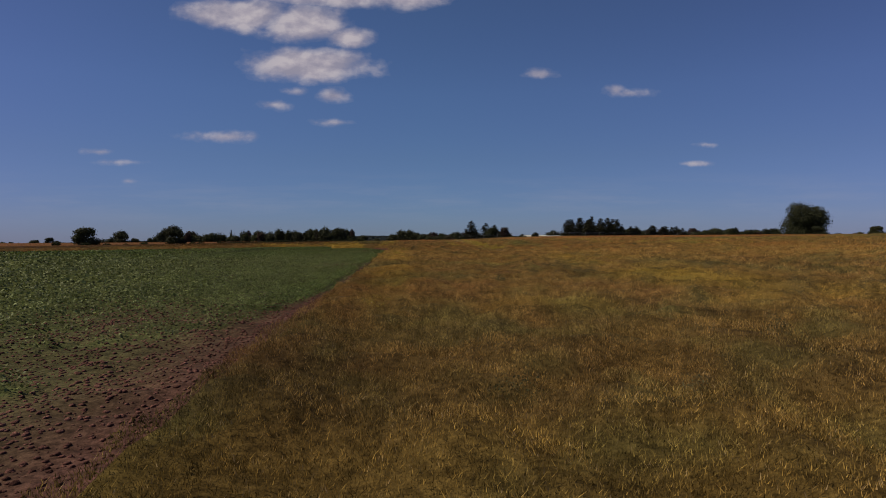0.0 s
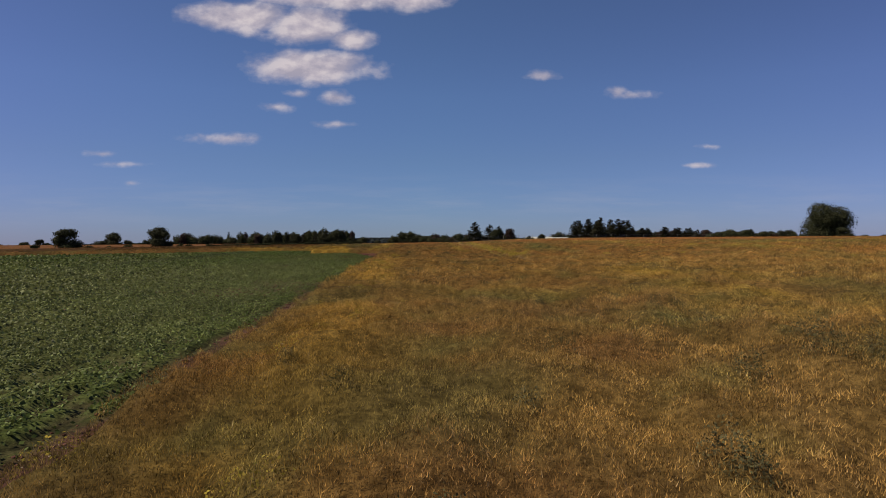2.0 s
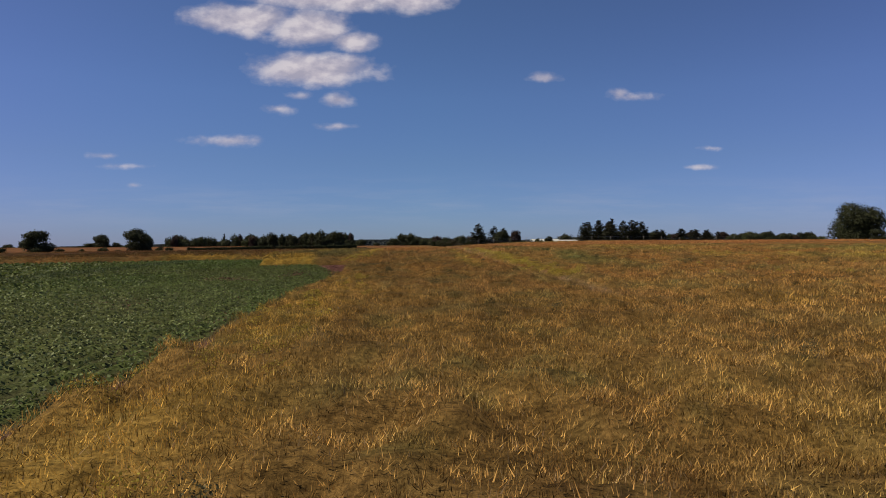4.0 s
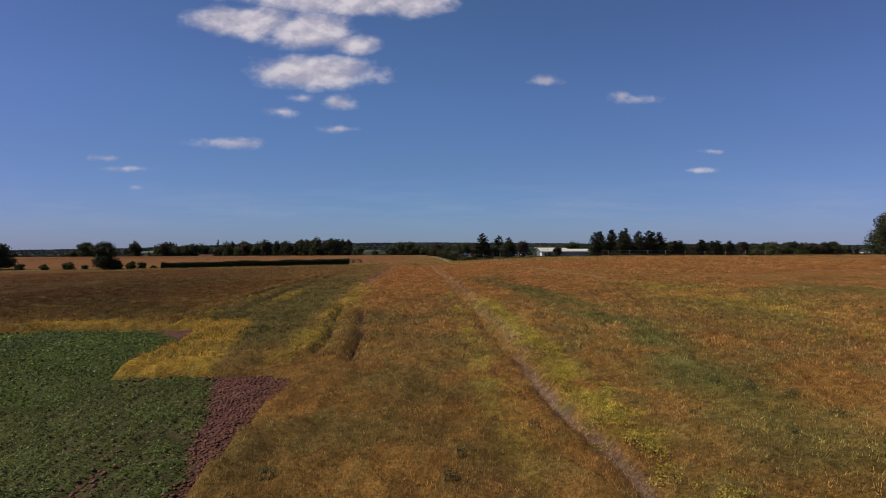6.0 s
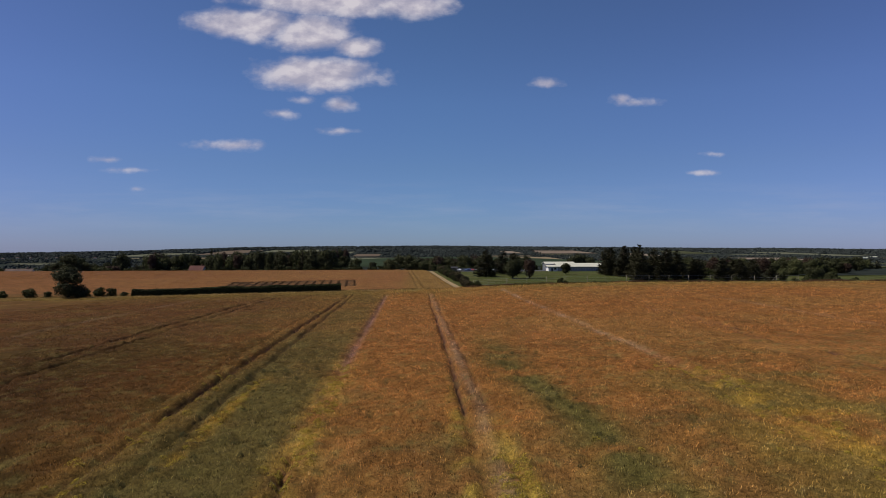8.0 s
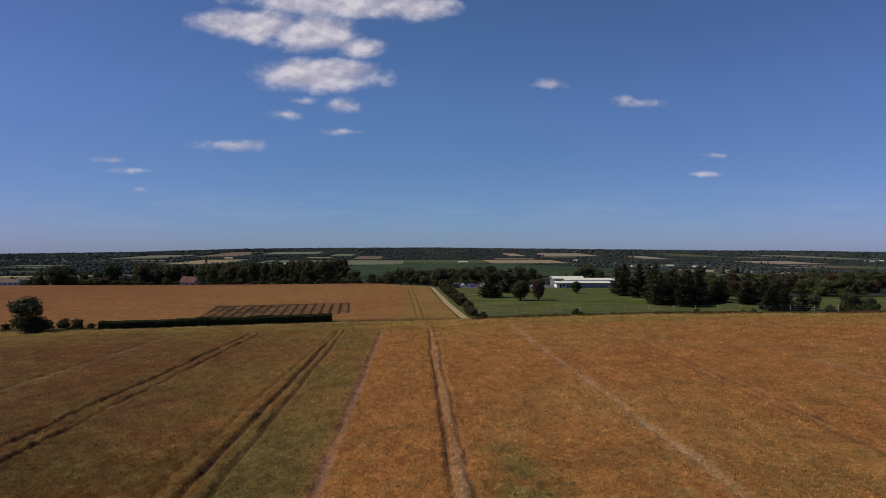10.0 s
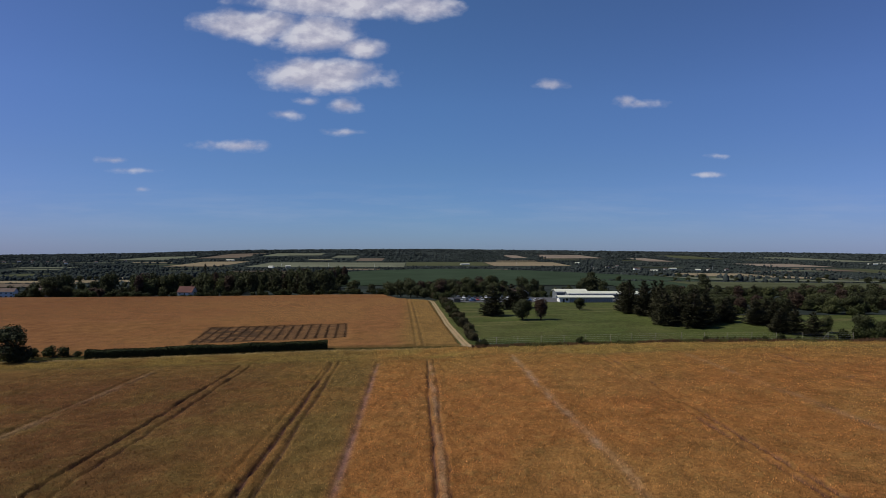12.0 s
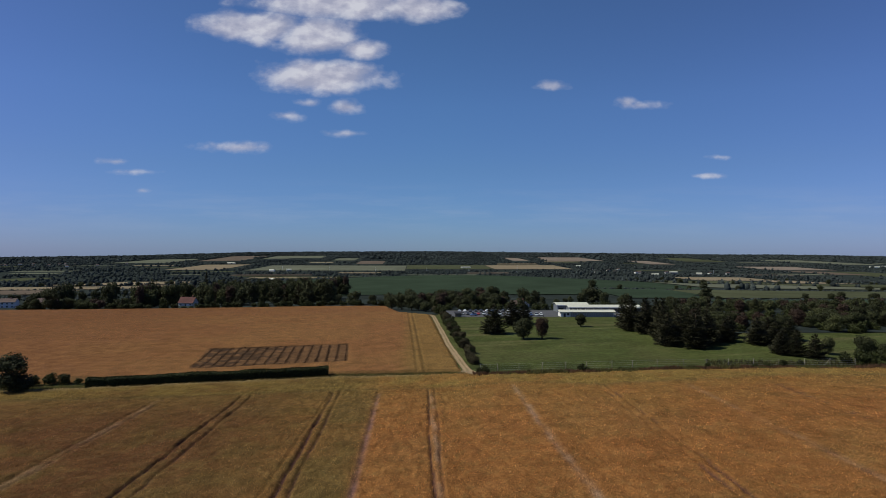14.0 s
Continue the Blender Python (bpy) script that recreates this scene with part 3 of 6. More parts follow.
ground = part("ground", sheet("ground",
              steps((-4900, -900, 400), (-900, -260, 40), (-260, 260, 6), (260, 900, 40), (900, 4900, 200)),
              steps((-4900, -400, 500), (-400, -130, 30), (-130, 420, 6), (420, 1600, 30), (1600, 4900, 75)),
              lambda x, y: land(x, y) - 0.05, M["rough_grass"]))
tagged(ground, "rolling farmland turf and bare earth reaching the horizon", "ground", kind="structure")

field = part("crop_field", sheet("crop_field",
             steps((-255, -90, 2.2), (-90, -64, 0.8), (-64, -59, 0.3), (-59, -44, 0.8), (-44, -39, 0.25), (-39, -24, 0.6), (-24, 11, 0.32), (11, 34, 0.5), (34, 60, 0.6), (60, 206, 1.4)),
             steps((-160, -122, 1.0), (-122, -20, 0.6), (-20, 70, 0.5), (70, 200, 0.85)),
             lambda x, y: canopy_top(x, y) - 0.10 * field_cover(x, y), M["crop"], shaded_undergrowth, lambda x, y: field_cover(x, y) > 0.02))
tagged(field, "ripe orange-brown flax field with wheel tracks and yellow weeds", "crop field", kind="stuff")


def green_cover(x, y):
    """How thickly the green crop stands, from 0 to 1."""
    d = green_depth(x, y)
    wedge = np.interp(y, [-130, -102, -98, -95, -91, -60, -32, -17, -10], [2.2, 2.2, 1.9, 1.1, 0.3, 0.05, 0.1, 3.7, 3.7])
    side = np.interp(y, GREEN_SIDE_Y, GREEN_SIDE_X) - x
    k = smooth(-0.2, 0.5, np.minimum(side - wedge, d - 0.1) + 1.0 * (fbm(x, y, 2.0, 70) - 0.5))
    thin = smooth(0.56, 0.74, fbm(x, y * 0.7, 3.0, 71)) * (1 - smooth(5, 14, side)) * 0.5
    thin = np.maximum(thin, (1 - smooth(-96, -86, y)) * (1 - smooth(2.5, 10, side)) * smooth(0.30, 0.62, fbm(x, y, 2.2, 78)))
    # bare triangle of soil at the plot's far corner
    bare = smooth(0, 0.7, y + 5.2 + 1.222 * (x + 16.4)) * smooth(-21, -20, x) * smooth(-9, -7, y)
    return k * (1 - thin) * (1 - bare)


def beet_clump(x, y):
    """1 on a leafy plant, 0 in the gap between plants and rows."""
    row = 0.5 + 0.5 * np.cos((x + 0.06 * (vnoise(y, y * 0, 2.5, 79) - 0.5)) * 2 * math.pi / 0.5)
    return smooth(0.34, 0.60, 0.30 * row + 0.40 * vnoise(x, y, 0.5, 76) + 0.30 * vnoise(x, y, 0.26, 77))


def green_colour(x, y, soil=1.0):
    c = np.tile(np.array((0.098, 0.134, 0.031)), (len(x), 1))
    c = blend(c, (0.116, 0.136, 0.037), smooth(0.4, 0.7, fbm(x, y, 9, 72)))
    cover = green_cover(x, y)
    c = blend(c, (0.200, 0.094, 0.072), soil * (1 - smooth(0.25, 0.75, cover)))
    # soil in the gaps darkened: shade between plants put into its colour
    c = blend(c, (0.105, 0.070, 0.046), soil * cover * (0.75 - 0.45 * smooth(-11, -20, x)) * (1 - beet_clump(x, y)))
    c = blend(c, (0.150, 0.205, 0.056), cover * smooth(-18, -9, x) * smooth(-96, -86, y) * (1 - smooth(-45, -30, y)) * 0.6 * beet_clump(x, y))
    lines = smooth(0.75, 1.0, np.cos((x + 26) * 2 * math.pi / 20.5)) * smooth(-10, -14, x) * 0.5
    c = blend(c, (0.06, 0.085, 0.035), lines)
    c = blend(c, (0.160, 0.178, 0.062), (1 - smooth(-60, -20, y)) * 0.75 * smooth(-6, -9, x))
    return c * (0.8 + 0.4 * fbm(x, y, 0.9, 73))[:, None]


def green_top(x, y):
    k = green_cover(x, y)
    clod = 0.13 * vnoise(x, y, 0.6, 74)
    leafy = 0.05 + 0.10 * beet_clump(x, y)
    return land(x, y) + 0.02 + clod * (1 - k) + leafy * k


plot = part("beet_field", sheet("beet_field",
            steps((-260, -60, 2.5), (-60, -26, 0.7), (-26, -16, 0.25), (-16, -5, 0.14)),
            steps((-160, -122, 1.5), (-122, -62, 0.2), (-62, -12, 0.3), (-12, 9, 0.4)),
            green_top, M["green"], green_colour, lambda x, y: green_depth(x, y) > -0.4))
tagged(plot, "low green leafy crop with bare reddish soil patches", "crop field", kind="stuff")


# ---- beyond the near field ----
FAR_EDGE_X = [-420, -285, -218, -139, -57, -19, -8, 11]
FAR_EDGE_Y = [395, 418, 439, 448, 457, 455, 372, 350]


def far_field_cover(x, y):
    wob = 0.8 * (fbm(x, y, 2.5, 90) - 0.5)
    right = np.interp(y, [184, 242, 346, 460], [17.6, 14.8, 11.2, 9]) - x
    near = y - np.interp(x, [-420, -120, -20, 20], [168, 183, 189.5, 189.5])
    far = np.interp(x, FAR_EDGE_X, FAR_EDGE_Y) - y
    return smooth(0, 0.8, np.minimum(np.minimum(right, near), far) + wob)


def in_patch(x, y):
    """The dark trial plot in the second field."""
    fy = np.clip((y - np.interp(x, [-75, -20], [200, 209])) / 35.0, -1, 2)
    lx = np.interp(fy, [0, 1], [-70, -75])
    rx = np.interp(fy, [0, 1], [-19.6, -23.4])
    d = np.minimum(np.minimum(fy, 1 - fy) * 35, np.minimum(x - lx, rx - x))
    return smooth(-0.5, 1.0, d + 1.2 * (fbm(x, y, 3, 91) - 0.5)), fy


def patch_rows(x, y):
    """Dark slanting rows across the trial plot."""
    k, fy = in_patch(x, y)
    s = (x + 20.3 + 0.09 * (y - 205)) / 3.35
    return np.maximum(k * smooth(0.19, 0.07, np.abs(s - np.round(s))), 0.8 * k * smooth(0.05, 0.02, np.minimum(fy, 1 - fy)))


def far_colour(x, y):
    c = np.tile(np.array((0.385, 0.186, 0.074)), (len(x), 1))
    c = blend(c, (0.400, 0.205, 0.078), smooth(0.4, 0.7, fbm(x, y, 30, 92)))
    # darker to the left, again with plant shade in the colour
    c = blend(c, (0.310, 0.140, 0.056), smooth(-30, -200, x) * 0.8)
    c = blend(c, (0.37, 0.235, 0.075), smooth(-5, 3, x) * 0.7)
    k, fy = in_patch(x, y)
    c = blend(c, (0.270, 0.150, 0.072), k * 0.8)
    c = blend(c, (0.085, 0.055, 0.034), k * smooth(0.38, 0.62, fbm(x, y, 2.2, 93)) * (0.25 + 0.75 * smooth(-30, -60, x)) * 0.85)
    c = blend(c, (0.070, 0.042, 0.026), patch_rows(x, y) * 0.8)
    for cx in (5.6, 3.4):
        c = blend(c, (0.20, 0.13, 0.05), np.exp(-((x - cx + (y - 200) * 0.028) / 0.4) ** 2) * 0.55 * (1 - smooth(325, 345, y)))
    c = blend(c, (0.20, 0.13, 0.05), smooth(2.5, 0, y - 190) * 0.6)
    return c * (0.92 + 0.16 * fbm(x, y, 2.2, 94))[:, None]


def far_top(x, y):
    h = 0.62 + 0.25 * (fbm(x, y, 4, 95) - 0.5) + 0.15 * (vnoise(x, y, 1.2, 96) - 0.5)
    h = h - 0.25 * in_patch(x, y)[0]
    for cx in (5.6, 3.4):
        h = h - 0.35 * np.exp(-((x - cx + (y - 200) * 0.028) / 0.4) ** 2)
    return land(x, y) + 0.03 + h * far_field_cover(x, y)


second = part("second_field", sheet("second_field",
              steps((-420, -100, 3.0), (-100, -16, 0.7), (-16, 19, 0.45)),
              steps((166, 200, 0.8), (200, 250, 0.6), (250, 460, 1.6)),
              far_top, M["crop"], far_colour, lambda x, y: far_field_cover(x, y) > 0.02))
tagged(second, "ripe golden-brown crop with a dark slanting trial plot", "crop field", kind="stuff")

def lawn_colour(x, y):
    c = np.tile(np.array((0.125, 0.146, 0.046)), (len(x), 1))
    u, v = x * 0.97 + y * 0.24, y * 0.97 - x * 0.24
    mow = 0.6 * vnoise(u / 14, v, 2.4, 81) + 0.4 * vnoise(u / 9, v, 5.0, 82)
    c = blend(c, (0.215, 0.200, 0.088), smooth(0.55, 0.80, mow) * 0.7)
    c = blend(c, (0.090, 0.116, 0.034), smooth(0.42, 0.22, mow) * 0.6)
    c = blend(c, (0.15, 0.145, 0.058), smooth(0.5, 0.75, fbm(x, y, 22, 83)) * 0.5)
    c = blend(c, (0.048, 0.062, 0.020), smooth(215, 196, y) * 0.6 * smooth(0.35, 0.6, fbm(x, y, 9, 84)))
    return c


lawn = part("lawn", sheet("lawn", steps((14, 260, 1.6)), steps((175, 345, 1.6)),
            lambda x, y: land(x, y) + 0.02 + 0.15 * (fbm(x, y, 14, 98) - 0.5) * smooth(188, 200, y), M["lawn"], lawn_colour,
            keep=lambda x, y: (x > np.interp(y, [186, 242, 346], [21.8, 18.5, 16.5])) & (y > edge_y(x) + 1.5) & ~((x > 141) & (y > 276))))
tagged(lawn, "mown green lawn sloping up to the car park", "lawn", kind="structure")


TRACK_Y = [181, 186, 192, 242, 346, 372]
TRACK_L, TRACK_R = [13.0, 16.0, 18.0, 14.9, 11.9, 6.5], [24.0, 22.2, 20.9, 17.3, 14.2, 8.8]
ty = np.arange(181, 372.1, 0.8)
tf = np.linspace(0, 1, 13)
TY, TF = np.meshgrid(ty, tf, indexing="ij")
wob = 0.35 * (vnoise(TY, TF * 0 + 3, 5, 99) - 0.5)
TX = np.interp(TY, TRACK_Y, TRACK_L) * (1 - TF) + np.interp(TY, TRACK_Y, TRACK_R) * TF + wob + 0.5 * (TF - 0.5) * (vnoise(TY, TF * 0, 3, 97) - 0.5)
tx, tyy, tq = TX.ravel(), TY.ravel(), TF.ravel()
tz = land(tx, tyy) + 0.12 + 0.07 * (fbm(tx, tyy, 1.5, 99) - 0.5) - 0.07 * np.exp(-((np.abs(tq - 0.5) - 0.24) / 0.09) ** 2)
tc = np.tile(np.array((0.30, 0.215, 0.125)), (len(tx), 1))
tc = blend(tc, (0.17, 0.145, 0.060), np.exp(-((tq - 0.5) / 0.1) ** 2) * smooth(0.35, 0.6, fbm(tx, tyy, 3, 101)) * 0.8)
tc = blend(tc, (0.16, 0.125, 0.055), smooth(0.38, 0.5, np.abs(tq - 0.5)) * 0.8)
tc = blend(tc, (0.38, 0.285, 0.175), np.exp(-((np.abs(tq - 0.5) - 0.24) / 0.08) ** 2) * 0.6)
ti = (np.arange(len(ty) - 1)[:, None] * 13 + np.arange(12)[None]).ravel()
track = part("track", np_mesh("track", np.stack([tx, tyy, tz], 1), np.stack([ti, ti + 1, ti + 14, ti + 13], 1), M["track"], tc))
tagged(track, "pale dry earth farm track beside the hedge", "track", kind="structure")

car_park = part("car_park", sheet("car_park", steps((22, 128, 4.0)), steps((340, 392, 4.0)),
                lambda x, y: land(x, y) + 0.12, M["asphalt"]))
tagged(car_park, "grey asphalt car park behind the lawn", "car park", kind="structure")


def drape(name, mat, x0, x1, y0, y1, lift=0.4, skew=0.0, n=14):
    """A far field laid on the land."""
    def hgt(x, y):
        return land(x, y) + lift
    me = sheet(name, np.linspace(x0, x1, n), np.linspace(y0, y1, n), hgt, mat)
    if skew:
        co = np.empty(len(me.vertices) * 3, np.float32)
        me.vertices.foreach_get("co", co)
        co = co.reshape(-1, 3)
        co[:, 0] += skew * (co[:, 1] - y0)
        co[:, 2] = land(co[:, 0], co[:, 1]) + lift
        me.vertices.foreach_set("co", co.ravel())
    return tagged(part(name, me), "distant field in the valley", "field", "valley fields", "structure")


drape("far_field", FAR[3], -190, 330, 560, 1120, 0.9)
LEFT_FIELDS = ((-1386, -1122, 2839, 3293, 1), (-884, -694, 2193, 2623, 0), (-1047, -835, 2983, 3557, 5), (-787, -655, 3193, 3567, 1), (-1018, -931, 1449, 1649, 2),
               (-610, -355, 867, 943, 0), (-560, -453, 781, 860, 5), (-662, -457, 1060, 1413, 0), (-425, -340, 958, 1010, 5))
MID_FIELDS = ((-583, -34, 2127, 2533, 1), (-31, 290, 2245, 2565, 2), (294, 582, 2223, 2549, 0), (-398, -293, 2983, 3227, 1), (-256, -140, 2675, 2923, 5),
              (-658, -497, 3245, 3543, 1), (481, 561, 2977, 3337, 4), (659, 943, 3001, 3461, 4))
RIGHT_FIELDS = ((1055, 1170, 2687, 3045, 4), (1358, 1576, 3001, 3471, 2), (1878, 2003, 2997, 3381, 1), (1983, 2180, 2751, 3419, 1), (1350, 1607, 2247, 2533, 4),
                (1343, 1463, 1889, 2165, 5), (680, 884, 1409, 1615, 0), (467, 753, 1167, 1395, 2), (340, 610, 700, 1053, 1), (1384, 1600, 1661, 2123, 2),
                (640, 900, 800, 1150, 2), (270, 560, 520, 640, 2), (185, 258, 521, 639, 3), (245, 420, 412, 503, 3), (800, 917, 1211, 1437, 0))
OPEN_FIELDS = LEFT_FIELDS + MID_FIELDS + RIGHT_FIELDS
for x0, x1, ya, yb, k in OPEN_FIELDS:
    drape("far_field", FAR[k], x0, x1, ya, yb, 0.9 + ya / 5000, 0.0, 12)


def wood_zone(x, y):
    back = np.interp(x, FAR_EDGE_X + [12, 150], FAR_EDGE_Y + [396, 396])
    return (y > back + 4) | ((x > 138) & (y > 272))


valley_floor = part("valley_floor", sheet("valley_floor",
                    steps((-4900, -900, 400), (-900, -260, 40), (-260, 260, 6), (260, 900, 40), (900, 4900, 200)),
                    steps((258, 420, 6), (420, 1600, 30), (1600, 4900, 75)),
                    lambda x, y: land(x, y) + 0.25, M["shaded_wood_floor"], keep=wood_zone))
tagged(valley_floor, "dark rough ground across the wooded valley, tree shade and haze in its colour", "ground", kind="structure")


# ---- foliage ----
def leaf_quads(rng, centres, normals, size, flat=0.92):
    """Small bent leaf clumps as quads round the centres."""
    n = len(centres)
    a = rng.normal(size=(n, 3))
    a -= (a * normals).sum(1, keepdims=True) * normals * flat
    a /= np.linalg.norm(a, axis=1, keepdims=True) + 1e-9
    b = np.cross(normals, a)
    b /= np.linalg.norm(b, axis=1, keepdims=True) + 1e-9
    s = (size * rng.uniform(0.55, 1.3, n))[:, None]
    w = s * rng.uniform(0.45, 0.8, (n, 1))
    V = np.stack([centres - a * s, centres - b * w + normals * s * 0.15, centres + a * s, centres + b * w - normals * s * 0.15], 1).reshape(-1, 3)
    return V, np.arange(4 * n).reshape(n, 4)


def crown_points(rng, lobes, count):
    """Points and outward directions in the outer part of a heap of lobes (centre, radii)."""
    pts, nrm = [], []
    vol = np.array([r[0] * r[1] * r[2] for _, r in lobes]) ** 0.67
    for (c, r), k in zip(lobes, (count * vol / vol.sum()).astype(int)):
        d = rng.normal(size=(k, 3))
        d /= np.linalg.norm(d, axis=1, keepdims=True)
        rad = rng.uniform(0.25, 1.0, (k, 1)) ** 0.45
        rad *= 1 + 0.16 * np.sin(d[:, :1] * 7 + c[0] * 3) * np.cos(d[:, 1:2] * 6 + c[1])
        p = d * rad * np.array(r) + np.array(c)
        pts.append(p)
        nn = d + rng.normal(size=(k, 3)) * 0.42
        nrm.append(nn / np.linalg.norm(nn, axis=1, keepdims=True))
    return np.concatenate(pts), np.concatenate(nrm)


def broadleaf(seed, h, w, leaves, size, mat, base=0.04, lobes_n=12):
    """The trunk and crown meshes of a round-headed tree."""
    rng = np.random.default_rng(seed)
    bm = bmesh.new()
    limb(bm, (0, 0, -0.4), (0.05 * w * rng.normal(), 0, h * 0.45), 0.035 * h, 0.022 * h, 9)
    lobes = [((0, 0, h * 0.60), (w * 0.36, w * 0.36, h * 0.37)), ((0, 0, h * 0.30), (w * 0.36, w * 0.36, h * 0.24))]
    for k in range(lobes_n):
        an = 2 * math.pi * k / lobes_n + rng.uniform(-0.4, 0.4)
        zc = h * rng.uniform(base + 0.14, 0.80)
        rr = w * rng.uniform(0.20, 0.33) * math.sqrt(max(0.08, 1 - ((zc / h - 0.44) / 0.46) ** 2))
        r = w * rng.uniform(0.17, 0.27)
        c = (math.cos(an) * rr, math.sin(an) * rr, zc)
        lobes.append((c, (r, r, r * rng.uniform(0.7, 1.0))))
        limb(bm, (0, 0, h * rng.uniform(0.2, 0.42)), (c[0] * 0.9, c[1] * 0.9, zc), 0.012 * h, 0.004 * h, 5)
    trunk = bm_mesh("trunk", bm, M["bark"], True)
    P, N = crown_points(rng, lobes, leaves)
    keep = P[:, 2] > h * base * rng.uniform(0.4, 1.3, len(P))
    V, F = leaf_quads(rng, P[keep], N[keep], size)
    return trunk, np_mesh("crown", V, F, mat, smoothed=False)


def conifer(seed, h, w, sprays, size, mat, bare=0.05, tiers=17):
    """Whorls of drooping boughs, each carrying flat sprays of needles."""
    rng = np.random.default_rng(seed)
    bm = bmesh.new()
    limb(bm, (0, 0, -0.4), (0.02 * h, 0, h * 0.96), 0.024 * h, 0.004 * h, 8)
    boughs = []
    for k in range(tiers):
        t = (k + rng.uniform(-0.3, 0.3)) / tiers
        for j in range(max(4, int(11 * (1 - t) + 2))):
            length = w * 0.5 * min(1.0, 1.12 * (1 - max(t, 0)) ** 0.68) * rng.uniform(0.62, 1.16)
            boughs.append((h * (bare + (0.97 - bare) * max(t, 0)), rng.uniform(0, 2 * math.pi), length, rng.uniform(0.0, 0.34) + 0.35 * t))
    B = np.array(boughs)
    for z, an, length, up in boughs[::4]:
        limb(bm, (0, 0, z), (math.cos(an) * length * 0.8, math.sin(an) * length * 0.8, z + up * length * 0.5), 0.006 * h, 0.002 * h, 4)
    pick = rng.choice(len(B), sprays, p=(B[:, 2] + 0.3) / (B[:, 2] + 0.3).sum())
    z, an, length, up = B[pick].T
    s = rng.uniform(0.05, 1.0, sprays) ** 0.55
    side = rng.normal(0, 0.24, sprays) * (1.1 - 0.7 * s) * length
    ca, sn = np.cos(an), np.sin(an)
    lift = up * length * s ** 1.6 - 0.10 * length * s + rng.normal(0, 0.035 * h / 10, sprays)
    P = np.stack([ca * s * length - sn * side, sn * s * length + ca * side, z + lift], 1)
    N = np.stack([ca * 0.25, sn * 0.25, np.ones(sprays)], 1) + rng.normal(size=(sprays, 3)) * 0.4
    N /= np.linalg.norm(N, axis=1, keepdims=True)
    A = np.stack([ca, sn, up + 0.1], 1) + rng.normal(size=(sprays, 3)) * 0.35
    A /= np.linalg.norm(A, axis=1, keepdims=True)
    C = np.cross(N, A)
    ln = (size * rng.uniform(0.7, 1.5, sprays))[:, None]
    V = np.stack([P - A * ln, P - C * ln * 0.42, P + A * ln * 1.2, P + C * ln * 0.42], 1).reshape(-1, 3)
    return bm_mesh("trunk", bm, M["bark"], True), np_mesh("crown", V, np.arange(4 * sprays).reshape(sprays, 4), mat, smoothed=False)


def plant(name, meshes, x, y, sx=1.0, sz=1.0, turn=0.0, label="", category="tree", group=""):
    """Set a tree or shrub built above on the land."""
    root = new(name)
    root.matrix_basis = Matrix.LocRotScale((x, y, gz(x, y)), Euler((0, 0, turn)), (sx, sx, sz))
    for part_name, me in zip(("trunk", "crown"), meshes):
        if me:
            part(part_name, me, root)
    return tagged(root, label, category, group)


OAKS = [broadleaf(s, 10, 9.5, 5200, 0.30, M["leaf_oak"]) for s in (11, 12, 13, 14)]
PALES = [broadleaf(s, 10, 9.0, 5000, 0.28, M["leaf_pale"]) for s in (21, 22)]
COPPER = broadleaf(31, 10, 7.5, 4500, 0.27, M["leaf_red"])
FIRS = [conifer(s, 10, 7.6, 7600, 0.29, M["needle"], 0.04, 27) for s in (41, 42, 43, 44)]
SHRUB = [broadleaf(s, 3, 3.6, 800, 0.22, M["hedge"], 0.02, 7) for s in (61, 62, 63)]
SCRUB = [broadleaf(s, 3, 3.6, 900, 0.20, M["leaf_pale"], 0.02, 7) for s in (64, 65)]

# lighter builds of the same trees for those far off
OAKS_FAR = [broadleaf(s, 10, 9.5, 1400, 0.46, M["leaf_oak"]) for s in (11, 12, 13)]
PALES_FAR = [broadleaf(s, 10, 9.0, 1300, 0.46, M["leaf_pale"]) for s in (21, 22)]
COPPER_FAR = broadleaf(31, 10, 7.5, 1200, 0.46, M["leaf_red"])
FIRS_FAR = [conifer(s, 10, 6.0, 800, 0.66, M["needle"]) for s in (41, 42)]
SHRUB_FAR = [broadleaf(s, 3, 3.6, 380, 0.28, M["hedge"], 0.02, 7) for s in (61, 62)] + [broadleaf(64, 3, 3.6, 260, 0.38, M["leaf_pale"], 0.02, 7)]
MIX = OAKS_FAR + OAKS_FAR + PALES_FAR + FIRS_FAR + [COPPER_FAR]
rng = np.random.default_rng(8)


def set_trees(kinds, spots, name, label, group, base=10.0):
    for x, y, h, w in spots:
        plant(name, kinds[rng.integers(len(kinds))], x, y, w / base, h / base, rng.uniform(0, 6.3), label, "tree", group)


